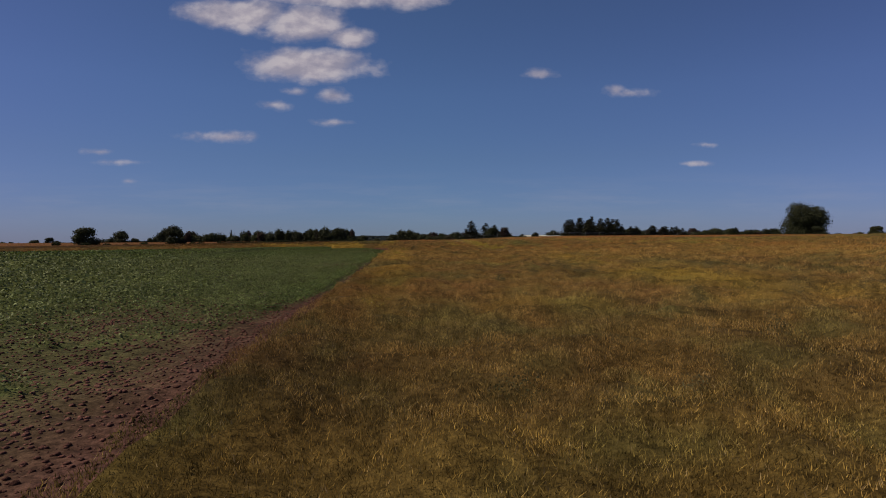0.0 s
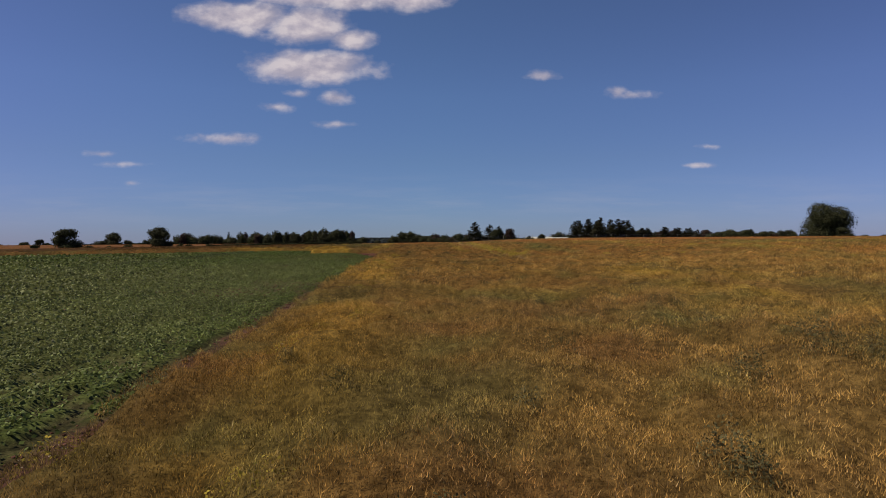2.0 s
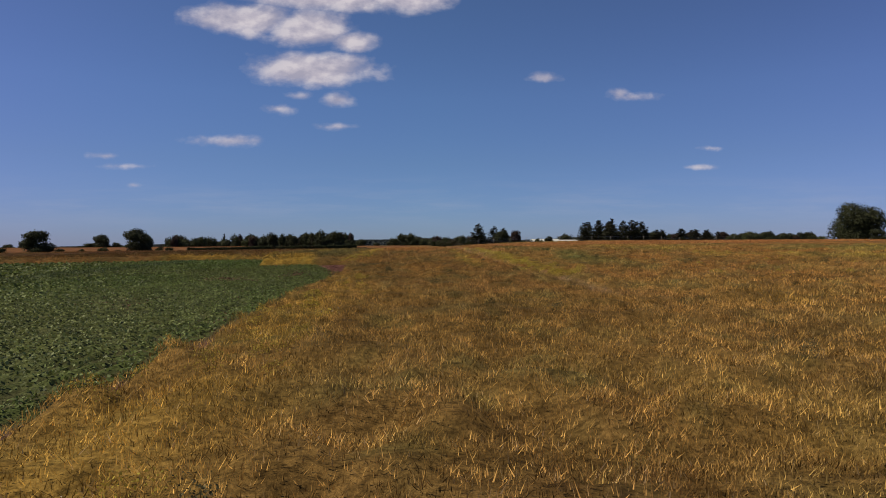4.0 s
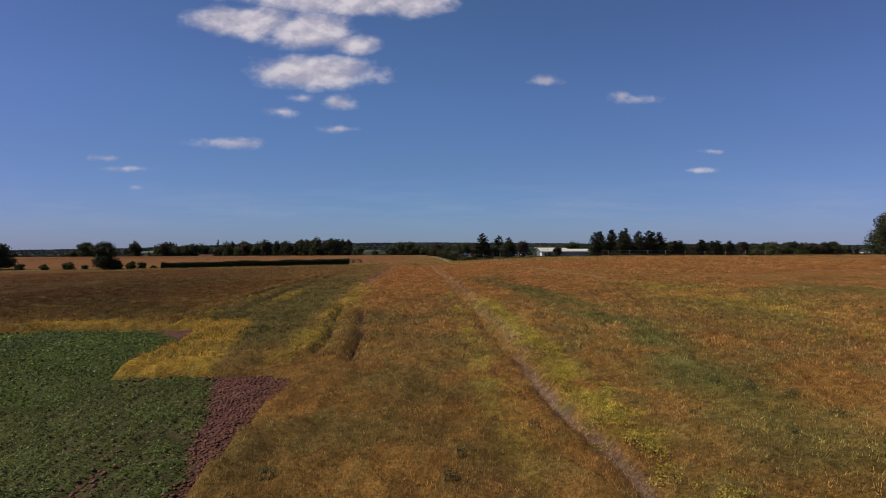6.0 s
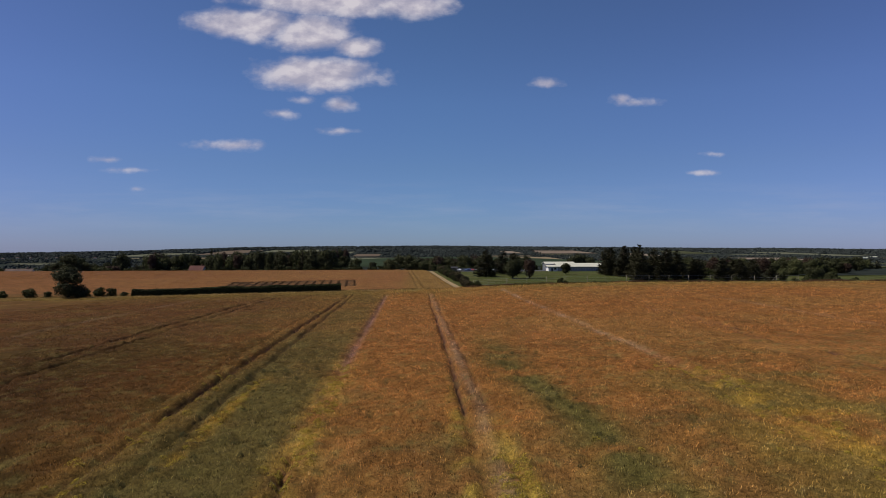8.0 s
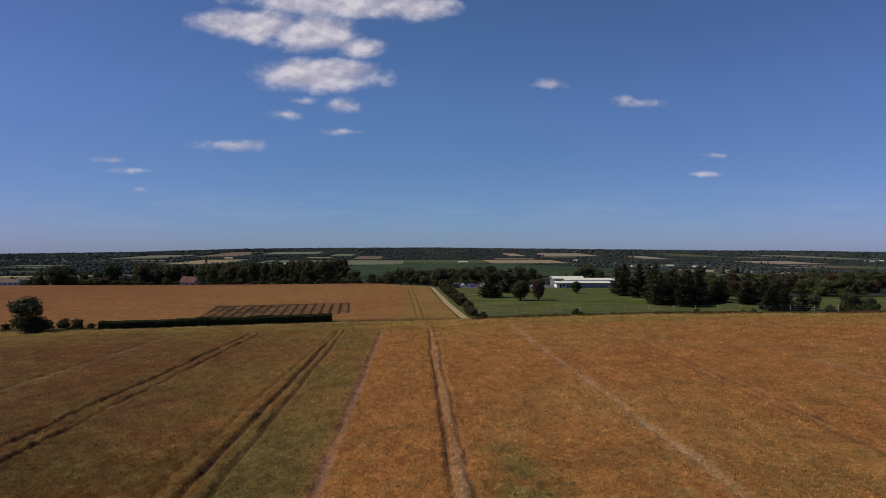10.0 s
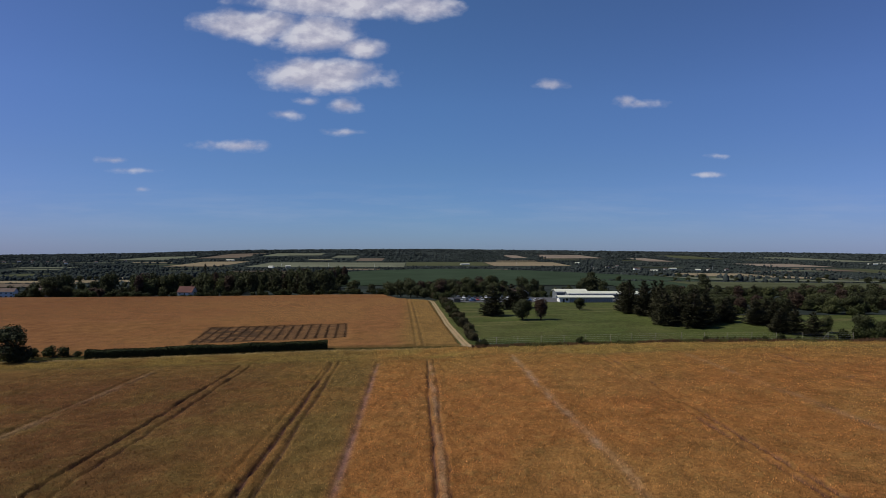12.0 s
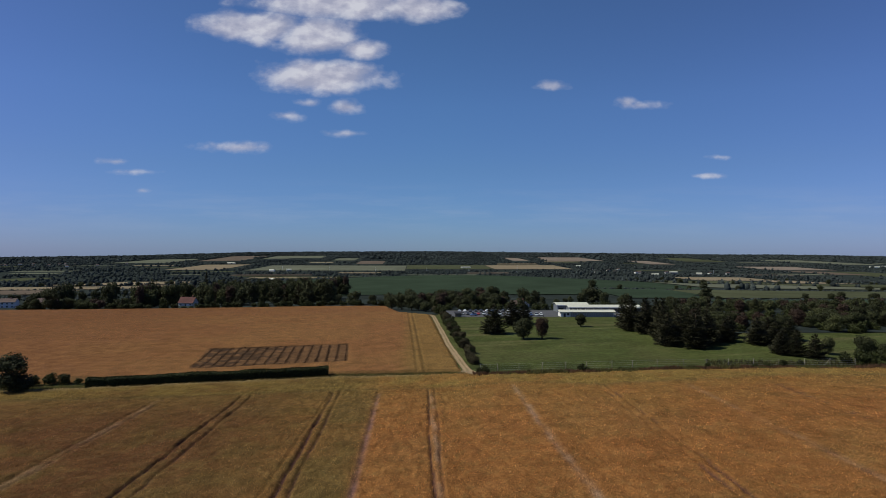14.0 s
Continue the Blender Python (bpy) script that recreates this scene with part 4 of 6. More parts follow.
# lawn trees
set_trees(FIRS, [(38, 273, 13.8, 15.5)], "conifer", "broad dark conifer standing alone on the lawn", "lawn trees")
set_trees(FIRS, [(51, 303, 13, 14), (58, 309, 12, 13)], "conifer", "dark conifer behind the lawn clump", "lawn trees")
set_trees(OAKS, [(48.5, 256, 9.2, 10.0)], "broadleaf_tree", "dark green rounded tree in the lawn clump", "lawn trees")
set_trees([COPPER], [(56.5, 257, 9.6, 9.0)], "copper_tree", "reddish brown tree at the edge of the clump", "lawn trees")
set_trees(OAKS, [(84, 297, 6.6, 6.2)], "broadleaf_tree", "small round tree alone in front of the building", "lawn trees")
GROVE = [(104, 292, 12), (110, 300, 13), (103, 281, 12.5), (111, 283, 13.5), (106, 270, 13), (115, 273, 13), (108, 259, 13.5), (117, 262, 13), (105, 247, 13), (113, 249, 14), (122, 254, 13.5),
         (103.5, 240, 12.5), (112.5, 235, 15), (121, 243, 14), (119, 290, 13), (127, 275, 13), (130, 262, 12.5), (131, 248, 12), (138, 258, 12), (141, 241, 12.5), (134, 270, 12), (147, 252, 12), (150, 243, 12.5), (154, 256, 12), (160, 250, 12), (142, 228, 9.5)]
set_trees(FIRS, [(x, y, (h * (1.22 if y > 265 else 1.02) if x < 124 else h * 0.8) * rng.uniform(0.94, 1.06), h * 0.98) for x, y, h in GROVE], "conifer", "dark conifer in the dense grove beside the lawn", "grove conifers")
set_trees(FIRS, [(140, 223, 9.5, 10), (144, 220.5, 9.8, 10), (148, 216, 9.2, 10)], "conifer", "squat dark conifer near the field fence", "fence conifers")
set_trees(PALES, [(157, 222, 7, 6)], "young_tree", "thin pale green young tree on the lawn", "lawn trees")
set_trees(OAKS, [(165, 214, 9, 8), (170, 211, 6.5, 7)], "broadleaf_tree", "rounded green tree near the field corner", "lawn trees")

def thicket(name, spots, label):
    """Far shrubs that run together, joined."""
    V, F, off = [], [], 0
    for x, y, sx, sz in spots:
        me = SHRUB_FAR[rng.integers(2)][1]
        co = np.empty(len(me.vertices) * 3, np.float32)
        me.vertices.foreach_get("co", co)
        an = rng.uniform(0, 6.3)
        co = co.reshape(-1, 3) @ np.array([[math.cos(an), math.sin(an), 0], [-math.sin(an), math.cos(an), 0], [0, 0, 1]])
        V.append(co * np.array((sx, sx, sz)) + np.array((x, y, gz(x, y))))
        F.append(np.arange(len(co)).reshape(-1, 4) + off)
        off += len(co)
    return tagged(part(name, np_mesh(name, np.concatenate(V), np.concatenate(F), M["hedge"], smoothed=False)), label, "shrubs", kind="stuff")


# wood on the slope right of the grove, and along the far side
for k in range(300):
    y = rng.uniform(270, 470)
    x = rng.uniform(142 + max(0, y - 330) * 0.2, 180 + (y - 230) * 0.95)
    if fbm(np.array([x]), np.array([y]), 40, 37)[0] < 0.36 or (y > 405 and x > 240):
        continue
    far = y > 295
    pool, nm = ((OAKS_FAR if far else OAKS, "broadleaf_tree"), (FIRS_FAR if far else FIRS, "conifer"), (PALES_FAR if far else PALES, "pale_tree"), ([COPPER_FAR if far else COPPER], "copper_tree"))[rng.choice(4, p=(0.5, 0.2, 0.12, 0.18))]
    s = rng.uniform(0.7, 1.15)
    set_trees(pool, [(x, y, 8.0 * s, 9.0 * s)], nm, "mixed woodland tree on the slope beyond the lawn", "slope wood")
low = []
for k in range(150):
    y = rng.uniform(266, 400)
    x = rng.uniform(140, 175 + (y - 230) * 0.95)
    sc = rng.uniform(0.9, 1.8)
    low.append((x, y, sc, sc * rng.uniform(0.8, 1.2)))
thicket("slope_shrubs", low, "dark shrubs under the trees on the slope")

# belt behind the car park and the trees beside the halls
BELT = [(-11.9, 455, 7.9, 10), (-0.6, 462, 12.9, 12.8), (8.2, 450, 10.5, 9.2), (22.2, 466, 12.6, 14.7), (30.4, 458, 12.6, 12.7), (42.4, 470, 13.6, 13.9), (53.3, 474, 13.8, 13.2), (63.6, 478, 14.4, 15.0),
        (13.0, 440, 9.3, 9.8), (35.5, 442, 9.1, 10.6), (48.3, 446, 9.7, 9.9), (62.8, 446, 9.7, 8.3)]
set_trees(OAKS_FAR + [COPPER_FAR, COPPER_FAR], BELT, "broadleaf_tree", "dark tree in the belt behind the car park", "car park belt")
for k in range(62):
    x = rng.uniform(-2, 72)
    set_trees(OAKS_FAR + FIRS_FAR + [COPPER_FAR, COPPER_FAR], [(x, rng.uniform(415, 485), rng.uniform(7.5, 12.5), rng.uniform(8, 12))], "broadleaf_tree", "dark tree in the belt behind the car park", "car park belt")
set_trees(OAKS_FAR, [(83.1, 452, 14.0, 14.2), (91.3, 446, 12.9, 10.7), (84.4, 432, 10.1, 8.8), (94.2, 436, 8.3, 6.5), (105.4, 440, 6.5, 6.5), (138.0, 462, 15.2, 18.8), (127.4, 452, 11.8, 8.4), (140.8, 440, 11.4, 9.8),
                     (118.3, 450, 7.7, 5.8), (114.6, 452, 6.3, 5.9), (76, 425, 7, 7), (150, 430, 9, 9), (158, 445, 10, 10)],
          "broadleaf_tree", "full green tree standing behind the halls", "hall trees")
set_trees(OAKS_FAR, [(-6, 400, 12.5, 12), (0.5, 391, 12, 11), (-13, 412, 10, 10), (5, 384, 9, 9), (9, 377, 7, 8), (-17, 470, 10, 11), (-44, 470, 11, 15), (-57, 474, 8, 11), (-30, 468, 8, 9)],
          "broadleaf_tree", "full dark green tree at the field end", "field end trees")
for k in range(170):
    x = rng.uniform(-232, -62)
    y = rng.uniform(466, 600)
    if -194 < x < -165 and y < 508:
        continue
    set_trees(MIX, [(x, y, rng.uniform(13, 20), rng.uniform(10, 15))], "broadleaf_tree", "tall tree in the dense wood beyond the field", "left wood")
set_trees([FIRS_FAR[0]], [(-212.6, 640, 28, 10)], "conifer", "very tall slim dark conifer above the wood", "left wood")
GARDEN = [(-314.6, 560, 21, 15.5), (-312.8, 570, 23.0, 14), (-315.6, 545, 17, 13), (-324.5, 542, 14, 12), (-286.7, 545, 14, 10), (-267.8, 560, 23, 15.5), (-272.7, 555, 19.0, 10), (-275.0, 545, 15, 11),
          (-239.0, 540, 13.7, 11.0), (-228.5, 540, 12.3, 10), (-211.0, 530, 16, 13.7), (-204.4, 535, 16.8, 12), (-381.9, 600, 10.5, 8)]
set_trees(OAKS_FAR, GARDEN, "broadleaf_tree", "tall broad tree above the gardens", "garden trees")
HOUSES = ((-338, 520, 16), (-301, 520, 13), (-178, 496, 9))
for k in range(150):
    x = rng.uniform(-470, -205)
    y = float(np.interp(x, FAR_EDGE_X, FAR_EDGE_Y)) + 8 + 150 * rng.random() ** 1.5
    if any(abs(x - hx * y / hy) < wd and y < hy + 8 for hx, hy, wd in HOUSES):
        continue
    set_trees(MIX, [(x, y, rng.uniform(4, 9), rng.uniform(6, 11))], "garden_tree", "garden tree among the houses by the field", "garden trees")
low = []
for k in range(190):
    x = rng.uniform(-420, -14)
    sc = rng.uniform(0.9, 1.9)
    if any(abs(x - hx * 0.93) < wd * 0.6 for hx, hy, wd in HOUSES):
        sc = 0.6
    low.append((x, float(np.interp(x, FAR_EDGE_X, FAR_EDGE_Y)) + rng.uniform(2.5, 9), sc, sc * rng.uniform(0.7, 1.1)))
thicket("field_end_shrubs", low, "dense shrubs along the far end of the field")
low = []
for k in range(80):
    x = rng.uniform(4, 150)
    sc = rng.uniform(1.1, 1.9)
    low.append((x, 398 + rng.uniform(-2, 22), sc, sc * rng.uniform(0.7, 1.1)))
thicket("bank_shrubs", low, "dark shrubs on the bank behind the car park")
# hedgerow trees along the field sides in the near valley
for x0, x1, ya, yb, kd in OPEN_FIELDS:
    if ya > 1300 or x0 < -700:
        continue
    for k in range(int((x1 - x0) / 26)):
        yy = yb + rng.normal() * 4 + 6
        s = rng.uniform(0.5, 1.1) * (1.5 if rng.random() < 0.25 else 1.0)
        set_trees(OAKS_FAR, [(rng.uniform(x0, x1), yy, 7 * s, 9 * s)], "hedgerow_tree", "round hedgerow tree between valley fields", "valley hedgerow trees")
for k in range(70):
    y = rng.uniform(640, 1150)
    x = rng.uniform(-0.8 * y - 50, -215)
    if not any(a - 6 < x < b + 6 and ya - 30 < y < yb + 4 for a, b, ya, yb, kd in OPEN_FIELDS):
        set_trees(MIX, [(x, y, rng.uniform(5, 11), rng.uniform(7, 12))], "hedgerow_tree", "round hedgerow tree between valley fields", "valley hedgerow trees")

# trees round the near field
set_trees(OAKS, [(-107.8, 173.5, 10.8, 11.6), (-152, 184, 10.6, 14), (-245, 428, 15, 16), (-236, 433, 9, 9), (-256, 428, 8, 9), (-300, 420, 9, 10), (-311, 418, 7, 9)], "hedgerow_tree", "round dark green tree in the field hedge", "hedgerow trees")
BIG_OAK = [broadleaf(15, 20, 23, 19000, 0.40, M["leaf_oak"], 0.03, 20)]
set_trees(BIG_OAK, [(209, 203, 22.5, 20.5)], "field_oak", "large full-crowned oak on the field boundary", "boundary trees", 20.0)
for x, y, h in ((206, 150, 5), (208, 140, 4.5), (212, 120, 5), (214, 112, 4), (202, 182, 6), (207, 200, 5.5), (212, 215, 6), (205, 190, 4), (216, 205, 5), (221, 96, 5), (226, 84, 4)):
    set_trees(OAKS, [(x, y, h, h * 1.5)], "hedgerow_tree", "low bushy tree on the field boundary", "boundary trees")
for k in range(26):
    y = -90 + k * 11 + rng.uniform(-3, 3)
    plant("shrub", SHRUB[k % 3], 207 + rng.uniform(-1, 1), y, rng.uniform(1.2, 1.8), rng.uniform(0.7, 1.0), rng.uniform(0, 6), "dark green shrub in the boundary hedge", "shrub", "boundary hedge")
for x, y, s, zz in ((-123, 179, 1.3, 1.2), (-118, 180, 0.9, 0.8), (-107, 182, 1.1, 1.1), (-103, 183, 1.2, 1.15), (-99, 183, 1.2, 1.1), (-95, 183, 0.8, 0.6), (-131, 178, 1.0, 0.9), (-139, 177, 1.2, 1.0), (-148, 177, 1.3, 1.1), (-160, 175, 1.4, 1.2)):
    plant("shrub", SHRUB[rng.integers(3)], x, y, s, zz, rng.uniform(0, 6), "dark rounded shrub in the field hedge", "shrub", "field hedge shrubs")
HEDGE_BROWN = [broadleaf(s, 3, 3.6, 800, 0.22, M["hedge_brown"], 0.02, 7) for s in (66, 67)]
for k in range(74):
    y = 203 + (k / 73) * 175 + rng.uniform(-1, 1)
    x = np.interp(y, [203, 215, 260, 345, 378], [22.6, 21.0, 18.8, 17.0, 13]) + rng.uniform(0.2, 3.4) * smooth(200, 225, y)
    s = rng.uniform(0.75, 1.35)
    plant("shrub", (SHRUB + HEDGE_BROWN + HEDGE_BROWN)[rng.integers(7)], x, y, s, s * rng.uniform(0.8, 1.25), rng.uniform(0, 6), "straggly brownish hedge shrub beside the earth track", "shrub", "track hedge")
for x, y, s in ((24, 197, 0.7), (26, 196, 0.8), (57, 194, 0.75), (59, 194, 0.5), (70, 197, 0.4), (100, 199, 0.6), (117, 199, 0.5), (121, 200, 0.6), (127, 202, 0.8), (134, 203, 0.7), (152, 206, 1.3), (157, 205, 1.7), (163, 206, 1.5), (170, 208, 1.5), (178, 208, 1.3), (40, 193.5, 0.4), (47, 193.2, 0.35)):
    if y < 203:
        x = 3 + (x - 3) * 0.9
        y = float(edge_y(x)) + 3.0
    plant("shrub", SHRUB[rng.integers(3)], x, y, s, s * 1.1, rng.uniform(0, 6), "small dark shrub along the field fence", "shrub", "fence shrubs")


def hedge_run(name, x0, y0, x1, y1, h, w, leaves, label):
    rng = np.random.default_rng(77)
    t = rng.uniform(0, 1, leaves)
    face = rng.integers(0, 3, leaves)
    side, up = rng.uniform(-1, 1, leaves), rng.uniform(0, 1, leaves) ** 0.8
    side = np.where(face == 0, -1 + 0.15 * rng.uniform(0, 1, leaves), np.where(face == 1, 1 - 0.15 * rng.uniform(0, 1, leaves), side))
    up = np.where(face == 2, 0.97 + 0.06 * rng.uniform(-1, 1, leaves), up)
    L = math.hypot(x1 - x0, y1 - y0)
    dx, dy = (x1 - x0) / L, (y1 - y0) / L
    bulge = 1 + 0.18 * (vnoise(t * L, t * 0, 3, 5) - 0.5)
    x = x0 + (x1 - x0) * t - dy * side * w / 2 * bulge
    y = y0 + (y1 - y0) * t + dx * side * w / 2 * bulge
    z = land(x, y) + up * h * (0.93 + 0.16 * vnoise(t * L, t * 0, 4, 6))
    N = np.stack([-dy * side, dx * side, (up - 0.3)], 1) + rng.normal(size=(leaves, 3)) * 0.5
    N /= np.linalg.norm(N, axis=1, keepdims=True)
    V, F = leaf_quads(rng, np.stack([x, y, z], 1), N, 0.26)
    root = new(name)
    part("leaves", np_mesh("leaves", V, F, M["hedge"], smoothed=False), root)
    bm = bmesh.new()
    for k in range(int(L / 2.2)):
        f = (k + 0.5) * 2.2 / L
        px, py = x0 + (x1 - x0) * f, y0 + (y1 - y0) * f
        limb(bm, (px, py, gz(px, py) - 0.2), (px + 0.2, py, gz(px, py) + h * 0.8), 0.09, 0.03, 5)
    part("stems", bm_mesh("stems", bm, M["bark"]), root)
    bm = bmesh.new()
    nseg = 40
    prev = None
    for k in range(nseg + 1):
        px, py = x0 + (x1 - x0) * k / nseg, y0 + (y1 - y0) * k / nseg
        g = gz(px, py)
        ring = [bm.verts.new((px - dy * s * w * 0.40, py + dx * s * w * 0.40, g + u * h * 0.86)) for s, u in ((-1, 0), (-1, 1), (1, 1), (1, 0))]
        if prev:
            for i in range(3):
                bm.faces.new((prev[i], prev[i + 1], ring[i + 1], ring[i]))
        else:
            bm.faces.new(ring)
        prev = ring
    bm.faces.new(prev[::-1])
    part("inner_growth", bm_mesh("inner_growth", bm, M["hedge"]), root)
    return tagged(root, label, "hedge")


hedge_run("hedge", -90, 178, -23.5, 188, 2.6, 3.0, 15000, "long clipped dark green hedge between two fields")


# ---- buildings and cars ----
def mesh_box(name, mat, *dims, bevel=0.0):
    bm = bmesh.new()
    box(bm, *dims)
    return bm_mesh(name, bm, mat, bevel=bevel)


def gable(name, mat, w, d, z, rise, over=0.4, thick=0.18):
    """A ridged roof slab along x."""
    bm = bmesh.new()
    x0, x1 = -w / 2 - over, w / 2 + over
    for s in (-1, 1):
        e = (s * (d / 2 + over), z - rise * over / (d / 2))
        lo = [bm.verts.new((x, e[0], e[1])) for x in (x0, x1)]
        hi = [bm.verts.new((x, 0, z + rise)) for x in (x1, x0)]
        lo2 = [bm.verts.new((x, e[0], e[1] + thick)) for x in (x0, x1)]
        hi2 = [bm.verts.new((x, 0, z + rise + thick)) for x in (x1, x0)]
        bm.faces.new(lo + hi)
        bm.faces.new(lo2 + hi2)
        for a, b, c, d2 in ((lo[0], lo[1], lo2[1], lo2[0]), (lo[1], hi[0], hi2[0], lo2[1]), (hi[1], lo[0], lo2[0], hi2[1])):
            bm.faces.new((a, b, c, d2))
    return bm_mesh(name, bm, mat)


def house(x, y, turn, w, d, eave, rise, wall, roof, label, bays=4):
    root = new("house")
    root.matrix_basis = pose(x, y, gz(x, y), 0, 0, turn)
    bm = bmesh.new()
    box(bm, -w / 2, w / 2, -d / 2, d / 2, -0.5, eave)
    for s in (-1, 1):
        a = [bm.verts.new((s * w / 2, -d / 2, eave)), bm.verts.new((s * w / 2, d / 2, eave)), bm.verts.new((s * w / 2, 0, eave + rise))]
        bm.faces.new(a)
    part("wall", bm_mesh("wall", bm, wall), root)
    roof_ob = part("roof", gable("roof", roof, w, d, eave, rise), root)
    part("chimney", mesh_box("chimney", M["brick"], w * 0.28, w * 0.28 + 0.9, -0.4, 0.4, eave + rise * 0.5, eave + rise + 1.3), roof_ob)
    for st in range(2 if eave > 4 else 1):
        for k in range(bays):
            cx = -w / 2 + (k + 0.5) * w / bays
            z0 = 0.9 + st * 2.6
            if st == 0 and k == 1:
                part("door", mesh_box("door", M["dark"], cx - 0.5, cx + 0.5, -d / 2 - 0.06, -d / 2 + 0.05, 0, 2.05), root)
                continue
            win = part("window", mesh_box("window", M["white_wall"], cx - 0.75, cx + 0.75, -d / 2 - 0.06, -d / 2 + 0.05, z0, z0 + 1.25), root)
            for s in (-1, 1):
                part("pane", mesh_box("pane", M["glass"], cx + s * 0.36 - 0.31, cx + s * 0.36 + 0.31, -d / 2 - 0.09, -d / 2 - 0.05, z0 + 0.08, z0 + 1.17), win)
    return tagged(root, label, "house")


house(-338, 520, 14, 22, 10, 5.4, 2.6, M["white_wall"], M["brown_tile"], "white rendered two-storey house with a brown roof", 6)
house(-368, 512, 14, 14, 10, 5.2, 2.4, M["white_wall"], M["brown_tile"], "white rendered house with bay windows by the field")
house(-301, 520, 14, 14, 10, 3.6, 4.6, M["brick"], M["brown_tile"], "brown brick house with a steep tiled roof", 3)
house(-178, 496, -8, 12, 9, 2.8, 4.2, M["white_wall"], M["red_tile"], "small white house with a red tiled roof", 3)
house(74, 430, 4, 7, 7, 2.9, 2.4, M["white_wall"], M["brown_tile"], "white gabled pavilion behind the car park", 3)
house(80, 432, 94, 8, 6, 2.9, 2.2, M["white_wall"], M["brown_tile"], "white gabled wing behind the car park", 3)


def long_shed(x, y, turn, w, d, eave, rise, label, open_side=False):
    """A long low hall: frame posts, walls, sheeted roof."""
    root = new("hall")
    root.matrix_basis = pose(x, y, gz(x, y), 0, 0, turn)
    bm = bmesh.new()
    if open_side:
        box(bm, -w / 2, w / 2, d / 2 - 0.2, d / 2, -0.5, eave)
        box(bm, -w / 2, -w / 2 + 0.2, -d / 2, d / 2 - 0.2, -0.5, eave)
        box(bm, w / 2 - 0.2, w / 2, -d / 2, d / 2 - 0.2, -0.5, eave)
    else:
        box(bm, -w / 2, w / 2, -d / 2, d / 2, -0.5, eave)
    part("wall", bm_mesh("wall", bm, M["glazing"]), root)
    roof = part("roof", gable("roof", M["cream_roof"], w, d, eave, rise, 0.7, 0.25), root)
    part("fascia", mesh_box("fascia", M["white_wall"], -w / 2 - 0.7, w / 2 + 0.7, -d / 2 - 0.82, -d / 2 - 0.72, eave - 0.45, eave + 0.12), roof)
    n = int(w / 4.5)
    for k in range(n + 1):
        cx = -w / 2 + k * w / n
        part("post", mesh_box("post", M["white_wall"], cx - 0.14, cx + 0.14, -d / 2 - 0.30, -d / 2 - 0.04, -0.3, eave), root)
    if not open_side:
        for k in range(n):
            cx = -w / 2 + (k + 0.5) * w / n
            part("window", mesh_box("window", M["glass"], cx - 1.4, cx + 1.4, -d / 2 - 0.05, -d / 2 + 0.02, 1.0, 2.6), root)
    return tagged(root, label, "hall")


long_shed(100, 379, -2, 19, 12, 4.5, 1.1, "tall white glazed hall with a cream sheet roof")
long_shed(117, 368, -2, 43, 11, 3.6, 0.9, "long open-sided hall with a cream sheet roof", True)


def low_block(x, y, turn):
    root = new("clubhouse")
    root.matrix_basis = pose(x, y, gz(x, y), 0, 0, turn)
    part("wall", mesh_box("wall", M["white_wall"], -15, -9.5, -4, 4, -0.5, 2.9), root, "white painted end wall")
    part("roof", gable("roof", M["cream_roof"], 31, 8.4, 2.8, 0.8, 0.5, 0.2), root)
    part("rear_wall", mesh_box("rear_wall", M["white_wall"], -9.5, 15, -3.2, 4, -0.5, 2.8), root)
    for k in range(24):
        cx = -9.0 + k * 1.0
        part("board", mesh_box("board", M["grey_board"], cx - 0.46, cx + 0.46, -4.05, -3.95, -0.3, 2.5 + 0.06 * (k % 3)), root)
    part("door", mesh_box("door", M["dark"], -13.4, -12.2, -4.08, -3.9, -0.2, 2.1), root)
    part("window", mesh_box("window", M["glass"], -11.6, -10.2, -4.08, -3.9, 1.0, 2.2), root)
    return tagged(root, "low white clubhouse with grey boarded front", "clubhouse")


low_block(99.5, 343, -2)


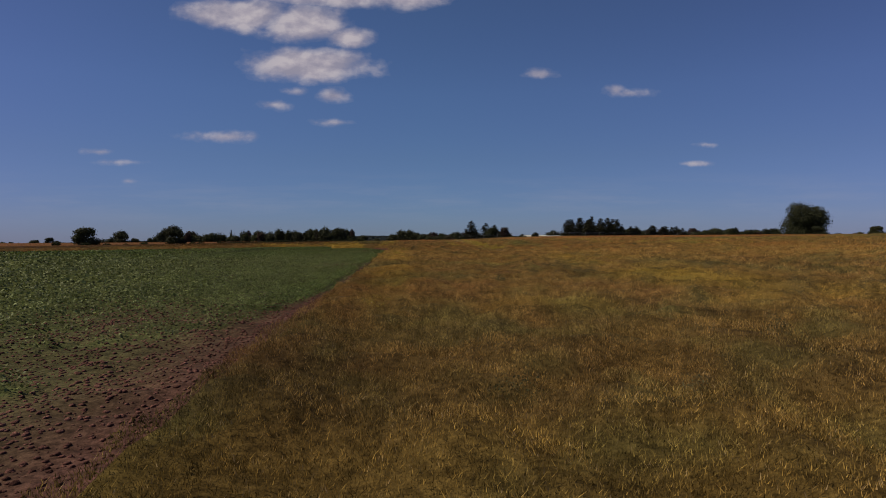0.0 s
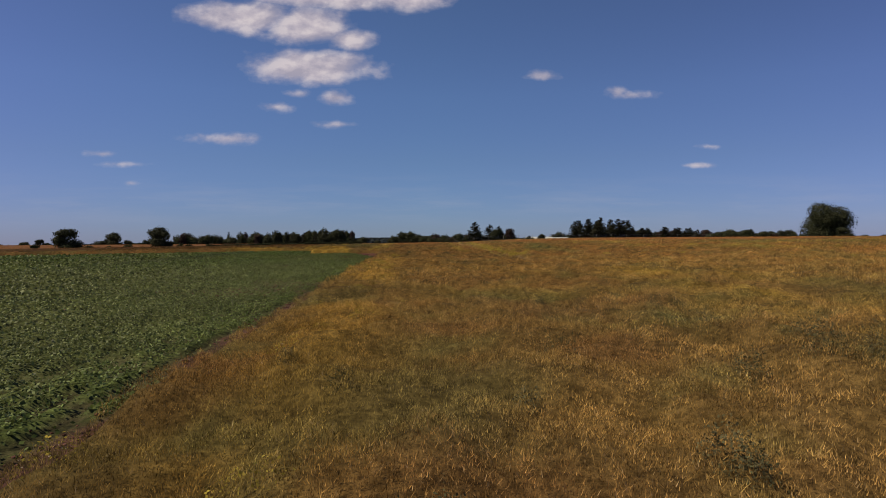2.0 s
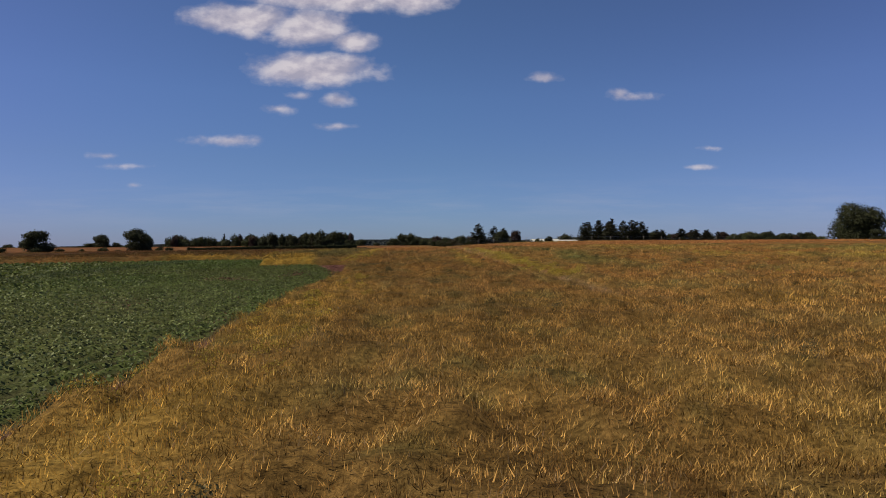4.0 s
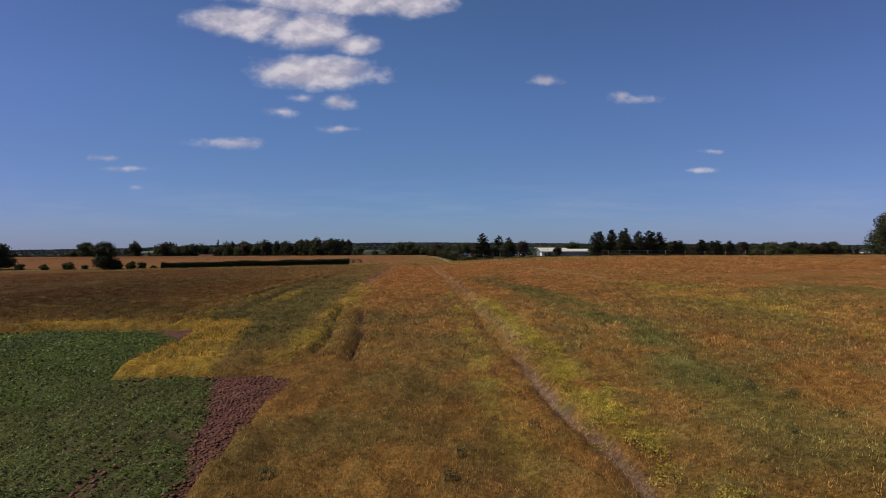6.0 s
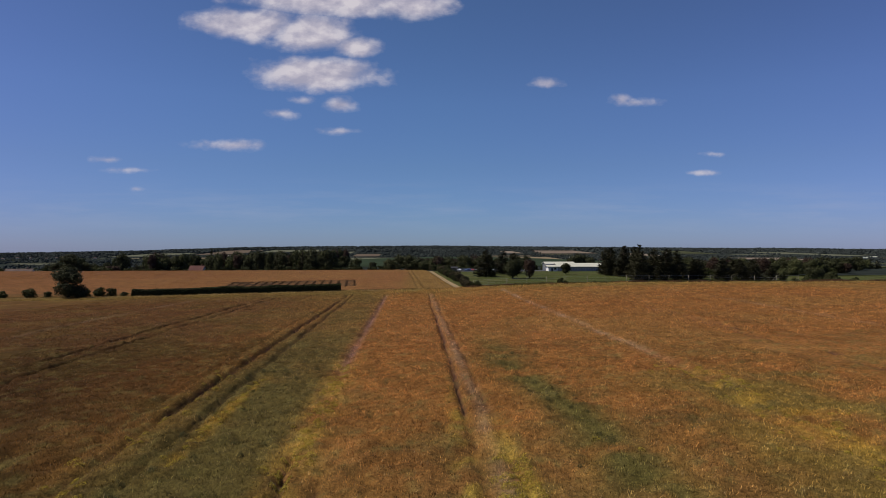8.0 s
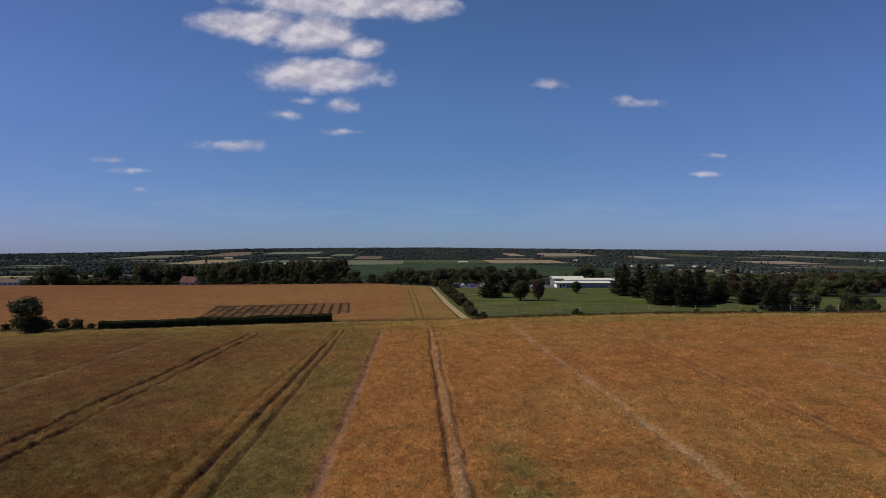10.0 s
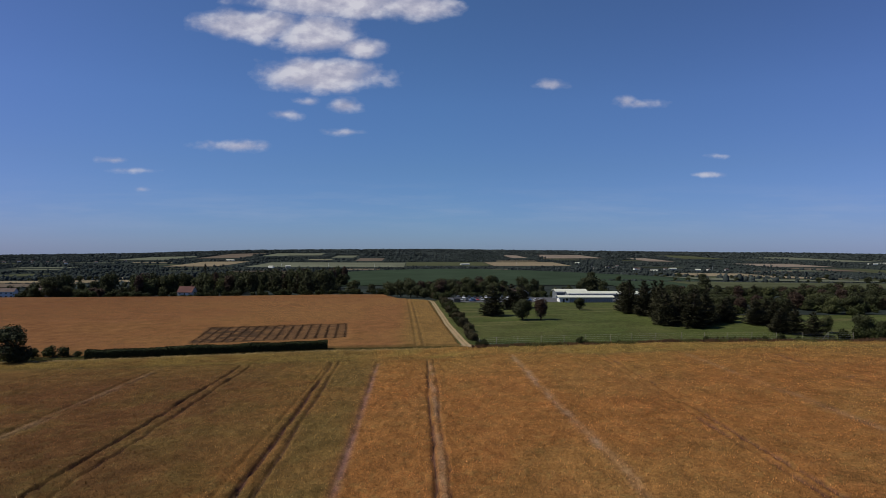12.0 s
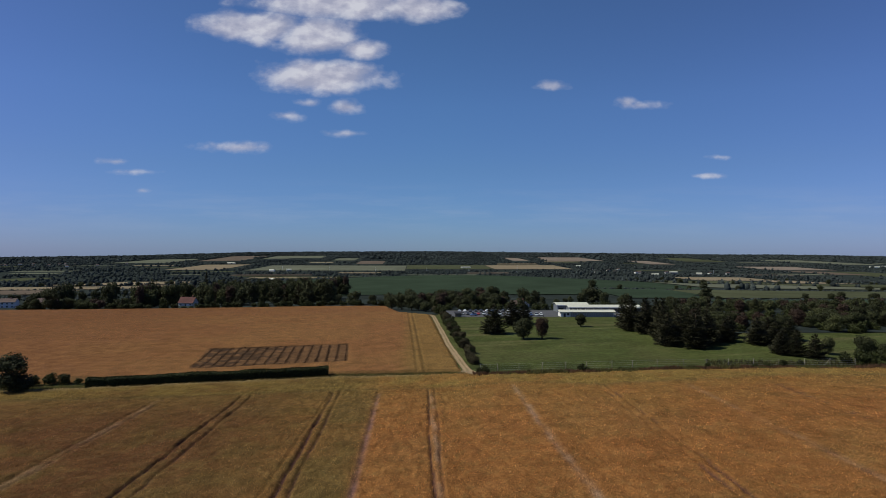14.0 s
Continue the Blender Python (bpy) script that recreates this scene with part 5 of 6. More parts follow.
def make_car(paint, tall=1.0):
    root = new("car")
    bm = bmesh.new()
    prof = [(-2.1, 0.35), (-2.15, 0.75), (-1.9, 0.92), (-1.1, 0.98), (1.75, 1.0), (2.1, 0.85), (2.12, 0.4)]
    rings = []
    for yy, s in ((-0.86, 0.98), (-0.6, 1.0), (0.6, 1.0), (0.86, 0.98)):
        rings.append([bm.verts.new((px * s, yy, pz)) for px, pz in prof])
    for a, b in zip(rings, rings[1:]):
        for k in range(len(prof)):
            bm.faces.new((a[k], a[(k + 1) % len(prof)], b[(k + 1) % len(prof)], b[k]))
    bm.faces.new(rings[0])
    bm.faces.new(rings[-1][::-1])
    part("body", bm_mesh("body", bm, paint, True), root)
    bm = bmesh.new()
    lo = [(-1.15, 0.97), (1.6, 0.97), (1.15, 1.42 * tall), (-0.45, 1.45 * tall)]
    r = [[bm.verts.new((px, s * (0.78 if pz < 1.2 else 0.62), pz)) for px, pz in lo] for s in (-1, 1)]
    for k in range(4):
        bm.faces.new((r[0][k], r[0][(k + 1) % 4], r[1][(k + 1) % 4], r[1][k]))
    bm.faces.new(r[0])
    bm.faces.new(r[1][::-1])
    part("cabin_glass", bm_mesh("cabin_glass", bm, M["glass"]), root, "dark glazed cabin")
    part("roof", mesh_box("roof", paint, -0.5, 1.2, -0.62, 0.62, 1.42 * tall, 1.50 * tall, bevel=0.03), root)
    for px in (-1.35, 1.35):
        for s in (-1, 1):
            bm = bmesh.new()
            limb(bm, (px, s * 0.70, 0.31), (px, s * 0.90, 0.31), 0.31, 0.31, 14)
            wheel = part("wheel", bm_mesh("wheel", bm, M["rubber"]), root)
            bm = bmesh.new()
            limb(bm, (px, s * 0.88, 0.31), (px, s * 0.915, 0.31), 0.19, 0.19, 12)
            part("rim", bm_mesh("rim", bm, M["steel"]), wheel)
    return root


NAMES = ("white", "silver", "black", "dark blue", "red")
cars = [tagged(make_car(p, 1.0 + 0.06 * (k % 2)), NAMES[k] + " parked car on the asphalt", "car", "parked cars") for k, p in enumerate(PAINT)]
spots = [(27 + 3.1 * k, 352 + 1.2 * (k % 2), 90 + rng.uniform(-4, 4)) for k in range(9)] + [(60 + 3.0 * k, 347 + rng.uniform(-1, 1), 85 + rng.uniform(-5, 5)) for k in range(6)] + [(30 + 3.4 * k, 376, 88) for k in range(13)]
spots += [(36, 346, 8), (45, 345, 4), (-338, 505, 10), (-350, 503, 15)]
for k, (x, y, a) in enumerate(spots):
    m = pose(x, y, gz(x, y) + (0.12 if x > 0 else 0.0), 0, 0, a)
    if k < 5:
        cars[k].matrix_basis = m
    else:
        copy_thing(cars[(0, 1, 2, 0, 3, 1, 2, 0)[rng.integers(8)]], m)

# small stall beside the car park
stall = new("shelter")
stall.matrix_basis = pose(27, 341, gz(27, 341), 0, 0, 5)
for px in (-1.8, 1.8):
    for py in (-1.2, 1.2):
        part("post", mesh_box("post", M["timber"], px - 0.07, px + 0.07, py - 0.07, py + 0.07, -0.3, 2.3), stall)
part("roof", gable("roof", M["dark"], 4.0, 2.8, 2.3, 0.7, 0.3, 0.1), stall)
part("back_wall", mesh_box("back_wall", M["timber"], -1.8, 1.8, 1.22, 1.28, 0, 2.2), stall)
tagged(stall, "small dark roofed timber shelter by the lawn", "shelter")

# fence along the lawn
fence = new("field_fence")
POSTS = (24.5, 30, 37, 44.5, 52, 59, 67.5, 74.5, 83, 92, 100, 108, 117, 126, 135, 143.5, 152)
prev = None
for px in POSTS:
    px = 3 + (px - 3) * 0.9
    py = float(edge_y(px)) + 4.0
    g = gz(px, py)
    bm = bmesh.new()
    lean = rng.uniform(-0.06, 0.06)
    limb(bm, (px, py, g - 0.4), (px + lean, py, g + 2.9), 0.085, 0.07, 8)
    part("post", bm_mesh("post", bm, M["timber"], True), fence)
    if prev:
        for h in (0.5, 1.05, 1.6, 2.2, 2.75):
            bm = bmesh.new()
            limb(bm, (prev[0], prev[1], prev[2] + h), (px, py, g + h), 0.012, 0.012, 4)
            part("wire", bm_mesh("wire", bm, M["steel"]), fence)
    prev = (px, py, g)
bm = bmesh.new()
bx, by = prev[0] - 8.0, float(edge_y(prev[0] - 8.0)) + 4.0
limb(bm, (bx - 2.2, by, gz(bx, by) - 0.2), (bx, by, gz(bx, by) + 2.4), 0.07, 0.06, 7)
part("brace", bm_mesh("brace", bm, M["timber"], True), fence)
tagged(fence, "tall weathered post and wire fence along the lawn", "fence")


# ---- pylons in the valley ----
def pylon():
    root = new("pylon")
    bm = bmesh.new()
    H, tops = 42.0, 1.2
    for sx in (-1, 1):
        for sy in (-1, 1):
            limb(bm, (sx * 4, sy * 4, 0), (sx * tops, sy * tops, 28), 0.28, 0.22, 4)
            limb(bm, (sx * tops, sy * tops, 28), (0, 0, H), 0.22, 0.14, 4)
    for k in range(6):
        z, w = k * 4.6, 4 - (4 - tops) * k * 4.6 / 28
        z2, w2 = (k + 1) * 4.6, 4 - (4 - tops) * (k + 1) * 4.6 / 28
        for s in (-1, 1):
            limb(bm, (-w, s * w, z), (w2, s * w2, z2), 0.12, 0.12, 4)
            limb(bm, (w, s * w, z), (-w2, s * w2, z2), 0.12, 0.12, 4)
    part("lattice_tower", bm_mesh("lattice_tower", bm, M["steel"]), root)
    for z, r in ((25, 7.5), (31, 9.0), (37, 6.5)):
        bm = bmesh.new()
        limb(bm, (-r, 0, z), (r, 0, z), 0.3, 0.3, 4)
        limb(bm, (-r, 0, z), (0, 0, z + 2), 0.14, 0.14, 4)
        limb(bm, (r, 0, z), (0, 0, z + 2), 0.14, 0.14, 4)
        part("cross_arm", bm_mesh("cross_arm", bm, M["steel"]), root)
    return tagged(root, "grey steel lattice power pylon in the valley", "pylon", "pylons")


first = pylon()
for k, (x, y) in enumerate(((330, 1950), (-290, 2100), (-130, 2050), (40, 2000), (175, 1960), (560, 1900), (-460, 2150), (900, 1800))):
    m = pose(x, y, gz(x, y), 0, 0, 80) @ Matrix.Scale(0.62, 4)
    if k == 0:
        first.matrix_basis = m
    else:
        copy_thing(first, m)


# ---- distant trees: too many to count ----
def clump_mesh(spots, per, seed):
    """Ragged crowns of a few leafy masses each, joined."""
    rng = np.random.default_rng(seed)
    S = np.repeat(np.asarray(spots), per, 0)
    n = len(S)
    d = rng.normal(size=(n, 3))
    d /= np.linalg.norm(d, axis=1, keepdims=True)
    d[:, 2] = np.abs(d[:, 2]) * 1.1 - 0.15
    r = rng.uniform(0.55, 1.05, (n, 1))
    P = d * r * np.stack([S[:, 2], S[:, 2], S[:, 3] * 0.75], 1)
    P = P + np.stack([S[:, 0], S[:, 1], land(S[:, 0], S[:, 1]) + S[:, 3] * 0.25], 1)
    N = d * 0.7 + np.array((0, 0, 0.55)) + rng.normal(size=(n, 3)) * 0.25
    N /= np.linalg.norm(N, axis=1, keepdims=True)
    V, F = leaf_quads(rng, P, N, S[:, 2] * (1.5 / per ** 0.5), 0.9)
    bm = bmesh.new()
    bmesh.ops.create_icosphere(bm, subdivisions=1, radius=0.85)
    base = np.array([v.co[:] for v in bm.verts])
    faces = np.array([[v.index for v in f.verts] for f in bm.faces])
    bm.free()
    S = np.asarray(spots)
    B = base[None] * (1 + 0.3 * rng.uniform(-1, 1, (len(S), len(base), 1))) * np.stack([S[:, 2], S[:, 2], S[:, 3] * 0.6], 1)[:, None]
    B = B + np.stack([S[:, 0], S[:, 1], land(S[:, 0], S[:, 1]) + S[:, 3] * 0.3], 1)[:, None]
    G = faces[None] + (np.arange(len(S)) * len(base))[:, None, None] + len(V)
    tri = np.concatenate([F[:, (0, 1, 2)], F[:, (0, 2, 3)], G.reshape(-1, 3)])
    return np.concatenate([V, B.reshape(-1, 3)]), tri


rng = np.random.default_rng(15)
near_far, far_far = [], []


def put_clump(x, y, w, h):
    for a, b, ya, yb, k in OPEN_FIELDS:
        if ya - 0.05 * ya < y < yb and a - 8 < x < b + 8:
            return
    if -200 < x < 340 and 540 < y < 1122:
        return
    (near_far if y < 1500 else far_far).append((x, y, w, h))


# woods and hedge lines, row behind row
y = 640.0
while y < 3500:
    x = -0.82 * y - 120
    step = 5.2 + y / 420
    while x < 0.92 * y + 120:
        dens = vnoise(np.array([x]), np.array([y * 2.2]), 170, 33)[0]
        thick = 1.1 if y > 1120 and (x < 450 or y > 2300) else 0.62
        if dens > 0.62 - 0.35 * thick and rng.random() < 0.85:
            s = rng.uniform(0.7, 1.25)
            put_clump(x, y + rng.normal() * 14, s * (2.8 + y / 1100), s * rng.uniform(6.0, 10.5) * (1.25 if dens > 0.75 else 0.9))
        x += step * rng.uniform(0.5, 1.5)
    y += 30 + y / 80
for x0, x1, ya, yb, kd in OPEN_FIELDS:
    x = x0
    while x < x1:
        (near_far if ya < 1500 else far_far).append((x, yb + rng.normal() * 2, rng.uniform(1.6, 3.2) * (1 + ya / 4000), rng.uniform(1.5, 3.6)))
        x += (3.0 + ya / 380) * rng.uniform(0.5, 1.6)
# narrow strips of crop and pasture between the woods
for k in range(44):
    ya = rng.uniform(1180, 2900)
    x0 = rng.uniform(-0.75, 0.85) * ya
    wd, dp = rng.uniform(70, 240), rng.uniform(30, 80)
    if any(a - wd < x0 < b and c - dp < ya < d for a, b, c, d, kd in OPEN_FIELDS):
        continue
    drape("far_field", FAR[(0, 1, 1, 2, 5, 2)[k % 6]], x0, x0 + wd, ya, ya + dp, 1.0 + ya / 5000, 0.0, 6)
    near_far = [q for q in near_far if not (x0 - 3 < q[0] < x0 + wd + 3 and ya - 45 < q[1] < ya + dp)]
    far_far = [q for q in far_far if not (x0 - 3 < q[0] < x0 + wd + 3 and ya - 75 < q[1] < ya + dp)]
for k in range(9500):
    y = 3150 + 1500 * rng.random()
    x = rng.uniform(-0.85, 0.95) * (y + 150)
    if any(ya - 150 < y < yb and a - 8 < x < b + 8 for a, b, ya, yb, kd in OPEN_FIELDS):
        continue
    far_far.append((x, y, rng.uniform(6, 15), rng.uniform(7, 13)))
for k in range(300):
    x = rng.uniform(-215, 350)
    near_far.append((x, 1128 + rng.uniform(0, 40), rng.uniform(4, 7), rng.uniform(6, 11)))
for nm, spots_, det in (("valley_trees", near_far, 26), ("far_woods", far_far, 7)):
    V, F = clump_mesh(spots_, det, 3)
    tagged(part(nm, np_mesh(nm, V, F, M["hazed_far_leaf"], smoothed=False)), "distant dark hedgerow trees and woods in the valley", "woodland", kind="stuff")

# pale sheds and houses scattered far off
SHEDS = [(195, 2330, 38), (820, 1900, 26), (690, 1720, 22), (-480, 2080, 20), (-430, 2110, 16), (-800, 2700, 40), (1930, 2480, 40), (2010, 2520, 30), (870, 1830, 16), (650, 2400, 18), (-330, 1450, 24)]
SHEDS += [(rng.uniform(-1900, -1250), rng.uniform(2500, 2800), rng.uniform(8, 13)) for k in range(16)]
SHEDS += [(rng.uniform(500, 1100), rng.uniform(1750, 2200), rng.uniform(7, 12)) for k in range(10)]
for k, (x, y, w) in enumerate(SHEDS):
    d, h = rng.uniform(7, 10), rng.uniform(3.5, 5)
    root = new("far_building")
    root.matrix_basis = pose(x, y, gz(x, y), 0, 0, rng.uniform(-25, 25))
    part("wall", mesh_box("wall", M["grey_board"] if k % 3 else M["white_wall"], -w / 2, w / 2, -d / 2, d / 2, -2, h), root)
    part("roof", gable("roof", (M["cream_roof"] if w > 15 else M["brown_tile"]), w, d, h, 2.4, 0.5, 0.3), root)
    tagged(root, "pale building far off in the valley", "building", "valley buildings")


# ---- stalks, leaves and weeds: real pieces near the way ----
def blades(name, rng, x, y, z, height, width, colour, mat, lean=0.35, head=0.0):
    """Slim upright leaves, each a bent three-cornered strip."""
    n = len(x)
    an = rng.uniform(0, 2 * math.pi, n)
    tilt = np.clip(rng.normal(0, lean, n), -1.1, 1.1) * height
    ta = rng.uniform(0, 2 * math.pi, n)
    wx, wy = np.cos(an) * width / 2, np.sin(an) * width / 2
    b0 = np.stack([x - wx, y - wy, z], 1)
    b1 = np.stack([x + wx, y + wy, z], 1)
    tip = np.stack([x + tilt * np.cos(ta), y + tilt * np.sin(ta), z + height], 1)
    if head:
        mid = 0.55 * tip + 0.45 * np.stack([x, y, z], 1)
        w2 = np.stack([wx, wy, wx * 0], 1) * head
        V = np.stack([b0 * 0.5 + b1 * 0.5, mid - w2, tip, mid + w2], 1).reshape(-1, 3)
        F = np.arange(4 * n).reshape(n, 4)
        cols = np.repeat(colour, 4, 0)
    else:
        V = np.stack([b0, b1, tip], 1).reshape(-1, 3)
        F = np.arange(3 * n).reshape(n, 3)
        cols = np.repeat(colour, 3, 0)
    return np_mesh(name, V, F, mat, cols, smoothed=False)


def scatter(rng, x0, x1, y0, y1, per_m2, test):
    n = int((x1 - x0) * (y1 - y0) * per_m2)
    x, y = rng.uniform(x0, x1, n), rng.uniform(y0, y1, n)
    k = rng.random(n) < test(x, y)
    return x[k], y[k]


rng = np.random.default_rng(23)


def stand(name, x0, x1, y0, y1, per_m2, hgt, wid, lean=0.55, vary=1.0, clump=0.3, label="dense ripe flax stalks with brown seed heads"):
    x, y = scatter(rng, x0, x1, y0, y1, per_m2, lambda x, y: field_cover(x, y) * (1 - 0.95 * np.clip(rut_depth(x, y) * 1.3, 0, 1)) * (1 - bald(x, y)))
    n = len(x)
    c = crop_at(x, y) * (1.10 + vary * (1.7 * rng.random((n, 1)) ** 1.4 - 0.72))
    pale = rng.random(n) < 0.08 * vary
    c[pale] = c[pale] * 0.4 + np.array((0.46, 0.33, 0.18)) * 0.6
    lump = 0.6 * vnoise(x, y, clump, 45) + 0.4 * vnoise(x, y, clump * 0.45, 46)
    # stalks in low clumps darkened: shade between clumps put into their colour
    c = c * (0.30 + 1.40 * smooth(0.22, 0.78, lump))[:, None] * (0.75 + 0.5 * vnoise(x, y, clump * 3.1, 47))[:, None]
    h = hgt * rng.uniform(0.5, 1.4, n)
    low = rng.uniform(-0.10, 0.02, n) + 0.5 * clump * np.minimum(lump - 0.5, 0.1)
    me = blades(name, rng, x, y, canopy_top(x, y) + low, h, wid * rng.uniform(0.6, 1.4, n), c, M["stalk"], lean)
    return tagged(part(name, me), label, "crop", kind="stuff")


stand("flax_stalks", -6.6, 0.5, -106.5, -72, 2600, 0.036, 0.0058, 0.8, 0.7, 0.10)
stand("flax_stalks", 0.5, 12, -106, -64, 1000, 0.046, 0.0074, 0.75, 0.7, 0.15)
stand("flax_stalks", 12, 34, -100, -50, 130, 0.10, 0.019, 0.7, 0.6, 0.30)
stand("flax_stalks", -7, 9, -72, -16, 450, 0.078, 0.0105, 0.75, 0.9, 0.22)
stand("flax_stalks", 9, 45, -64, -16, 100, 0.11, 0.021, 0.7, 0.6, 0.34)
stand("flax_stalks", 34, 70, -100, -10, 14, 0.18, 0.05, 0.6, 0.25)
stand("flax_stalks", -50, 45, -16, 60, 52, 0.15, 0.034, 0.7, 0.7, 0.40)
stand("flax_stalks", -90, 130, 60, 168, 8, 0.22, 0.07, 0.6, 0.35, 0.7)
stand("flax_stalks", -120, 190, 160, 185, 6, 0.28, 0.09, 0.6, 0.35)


def weeds(name, spots, per, spread, hgt, size, colour, label):
    """Low domed clumps of small leaves or flower heads."""
    P, N = [], []
    for cx, cy, s in spots:
        n = int(per * s)
        d = rng.normal(size=(n, 3))
        d /= np.linalg.norm(d, axis=1, keepdims=True)
        d[:, 2] = np.abs(d[:, 2])
        r = rng.uniform(0.4, 1.0, (n, 1)) ** 0.5
        P.append(d * r * np.array((spread * s, spread * s, hgt * s)) * rng.uniform(0.7, 1.15, (n, 1)) + np.array((cx, cy, 0)))
        N.append(d + rng.normal(size=(n, 3)) * 0.7)
    P, N = np.concatenate(P), np.concatenate(N)
    k = field_cover(P[:, 0], P[:, 1]) > 0.5
    P, N = P[k], N[k]
    N /= np.linalg.norm(N, axis=1, keepdims=True)
    P[:, 2] += canopy_top(P[:, 0], P[:, 1]) - 0.12
    V, F = leaf_quads(rng, P, N, size * np.where(P[:, 1] < -55, 0.5, 1.0), 0.5)
    c = np.array(colour)[None] * rng.uniform(0.6, 1.35, (len(P), 1))
    me = np_mesh(name, V, F, M["stalk"], np.repeat(c, 4, 0), False)
    return tagged(part(name, me), label, "weeds", kind="stuff")


dark_spots = [(1.2, -85.5, 1.0), (-0.6, -88.6, 0.7), (-4.5, -84.5, 0.5), (2.3, -85.3, 1.2), (3.1, -85.8, 1.1), (-3.0, -67.3, 0.9), (0.1, -78.9, 0.6)]
dark_spots += [(rng.uniform(-5, 28), rng.uniform(-105, -25), rng.uniform(0.4, 1.1)) for k in range(70)]
dark_spots += [(rng.normal(13.4, 2.2), rng.uniform(-35, 48), rng.uniform(0.5, 1.1)) for k in range(36)]
dark_spots += [(rng.uniform(-17, -8), rng.uniform(-14, 40), rng.uniform(0.5, 1.0)) for k in range(40)]
near_dark = [(2.4, -82.0, 1.0), (3.0, -83.7, 1.1), (3.9, -84.2, 1.2), (-0.6, -88.3, 1.0), (-1.7, -86.4, 0.8), (2.2, -96.9, 0.9), (5.2, -95.5, 1.3), (1.6, -100.4, 0.8), (-0.9, -103.0, 0.7), (3.0, -85.2, 1.0), (2.4, -79.8, 0.9),
               (3.4, -73.4, 1.1), (9.3, -63.0, 1.2), (1.5, -77.3, 0.8), (0.6, -69.5, 0.9), (6.2, -92, 1.1), (7.5, -88, 1.2), (9, -84, 1.2), (11, -80, 1.3), (8, -94, 1.2)]
weeds("tall_thistles", near_dark + dark_spots[:7] + [(rng.uniform(4, 16), rng.uniform(-98, -58), rng.uniform(0.6, 1.0)) for k in range(12)], 430, 0.26, 0.42, 0.028, (0.150, 0.132, 0.062), "tall dark grey-green thistles above the crop")
weeds("thistles", dark_spots, 380, 0.36, 0.46, 0.024, (0.100, 0.098, 0.044), "dark grey-green thistles and docks standing in the crop")
yel_spots = [(rng.normal(6.9, 0.55), rng.uniform(-40, 12), rng.uniform(0.5, 1.1)) for k in range(190)]
yel_spots += [(rng.normal(3.6, 0.5), rng.uniform(-24, 4), rng.uniform(0.4, 0.8)) for k in range(24)]
yel_spots += [(rng.normal(29.6, 1.7), rng.uniform(0, 38), rng.uniform(0.5, 1.1)) for k in range(60)]
yel_spots += [(rng.normal(-14.0, 0.4), rng.uniform(10, 36), rng.uniform(0.5, 0.9)) for k in range(36)]
yel_spots += [(rng.normal(-6.5, 0.55), rng.uniform(-17, 42), rng.uniform(0.5, 1.0)) for k in range(150)]
yel_spots += [(rng.normal(-4.3, 0.8), rng.uniform(-95, -40), rng.uniform(0.4, 0.9)) for k in range(60)]
yel_spots += [(rng.normal(-18.3, 0.9), rng.uniform(2, 40), rng.uniform(0.5, 1.0)) for k in range(40)]
yel_spots += [(rng.uniform(12, 40), rng.uniform(-60, 15), rng.uniform(0.4, 0.9)) for k in range(70)]
weeds("mayweed", yel_spots, 220, 0.5, 0.26, 0.034, (0.46, 0.36, 0.065), "pale yellow flowering mayweed among the crop")
weeds("white_flowers", yel_spots[::2], 36, 0.6, 0.26, 0.018, (0.66, 0.60, 0.45), "small white flower heads among the weeds")

# low leafy plants in the green plot
def leafy(name, x0, x1, y0, y1, per_m2, size):
    x, y = scatter(rng, x0, x1, y0, y1, per_m2, lambda x, y: green_cover(x, y) ** 1.5 * (green_depth(x, y) > 0) * (0.08 + 0.92 * beet_clump(x, y)))
    n = len(x)
    c = green_colour(x, y, 0.0) * rng.uniform(0.5, 1.8, (n, 1))
    N = rng.normal(size=(n, 3)) * 0.55 + np.array((0, 0, 0.8))
    N /= np.linalg.norm(N, axis=1, keepdims=True)
    P = np.stack([x, y, green_top(x, y) + rng.uniform(0.0, 0.14, n)], 1)
    V, F = leaf_quads(rng, P, N, size, 0.9)
    tagged(part(name, np_mesh(name, V, F, M["green_leaf"], np.repeat(c, 4, 0), False)), "green leaves of the low crop", "crop", kind="stuff")


leafy("beet_leaves", -11, -5.5, -107, -62, 560, 0.028)
leafy("beet_leaves", -16, -5.5, -62, -14, 190, 0.042)
leafy("beet_leaves", -16, -11, -107, -62, 190, 0.042)
leafy("beet_leaves", -28, -16, -109, 0, 62, 0.070)
leafy("beet_leaves", -48, -28, -108, 5, 14, 0.13)
leafy("beet_leaves", -90, -48, -100, 6, 4, 0.2)


# clods of soil in the bare wedge
def bare_soil(x, y):
    return (1 - green_cover(x, y)) * (green_depth(x, y) > 0.05)


ca, cb_ = scatter(rng, -14, -5.6, -110, -84, 140, bare_soil), scatter(rng, -14, -5.6, -84, -14, 65, bare_soil)
cx, cy = np.concatenate([ca[0], cb_[0]]), np.concatenate([ca[1], cb_[1]])
bm = bmesh.new()
bmesh.ops.create_icosphere(bm, subdivisions=1, radius=1)
cb, cf = np.array([v.co[:] for v in bm.verts]), np.array([[v.index for v in f.verts] for f in bm.faces])
bm.free()
r = np.where(cy > -40, rng.uniform(0.025, 0.075, len(cx)), 0.006 + 0.03 * rng.random(len(cx)) ** 2)
V = cb[None] * (1 + 0.3 * rng.uniform(-1, 1, (len(cx), 12, 1))) * r[:, None, None] * np.array((1.2, 1.2, 0.7)) + np.stack([cx, cy, green_top(cx, cy) + r * 0.1], 1)[:, None, :]
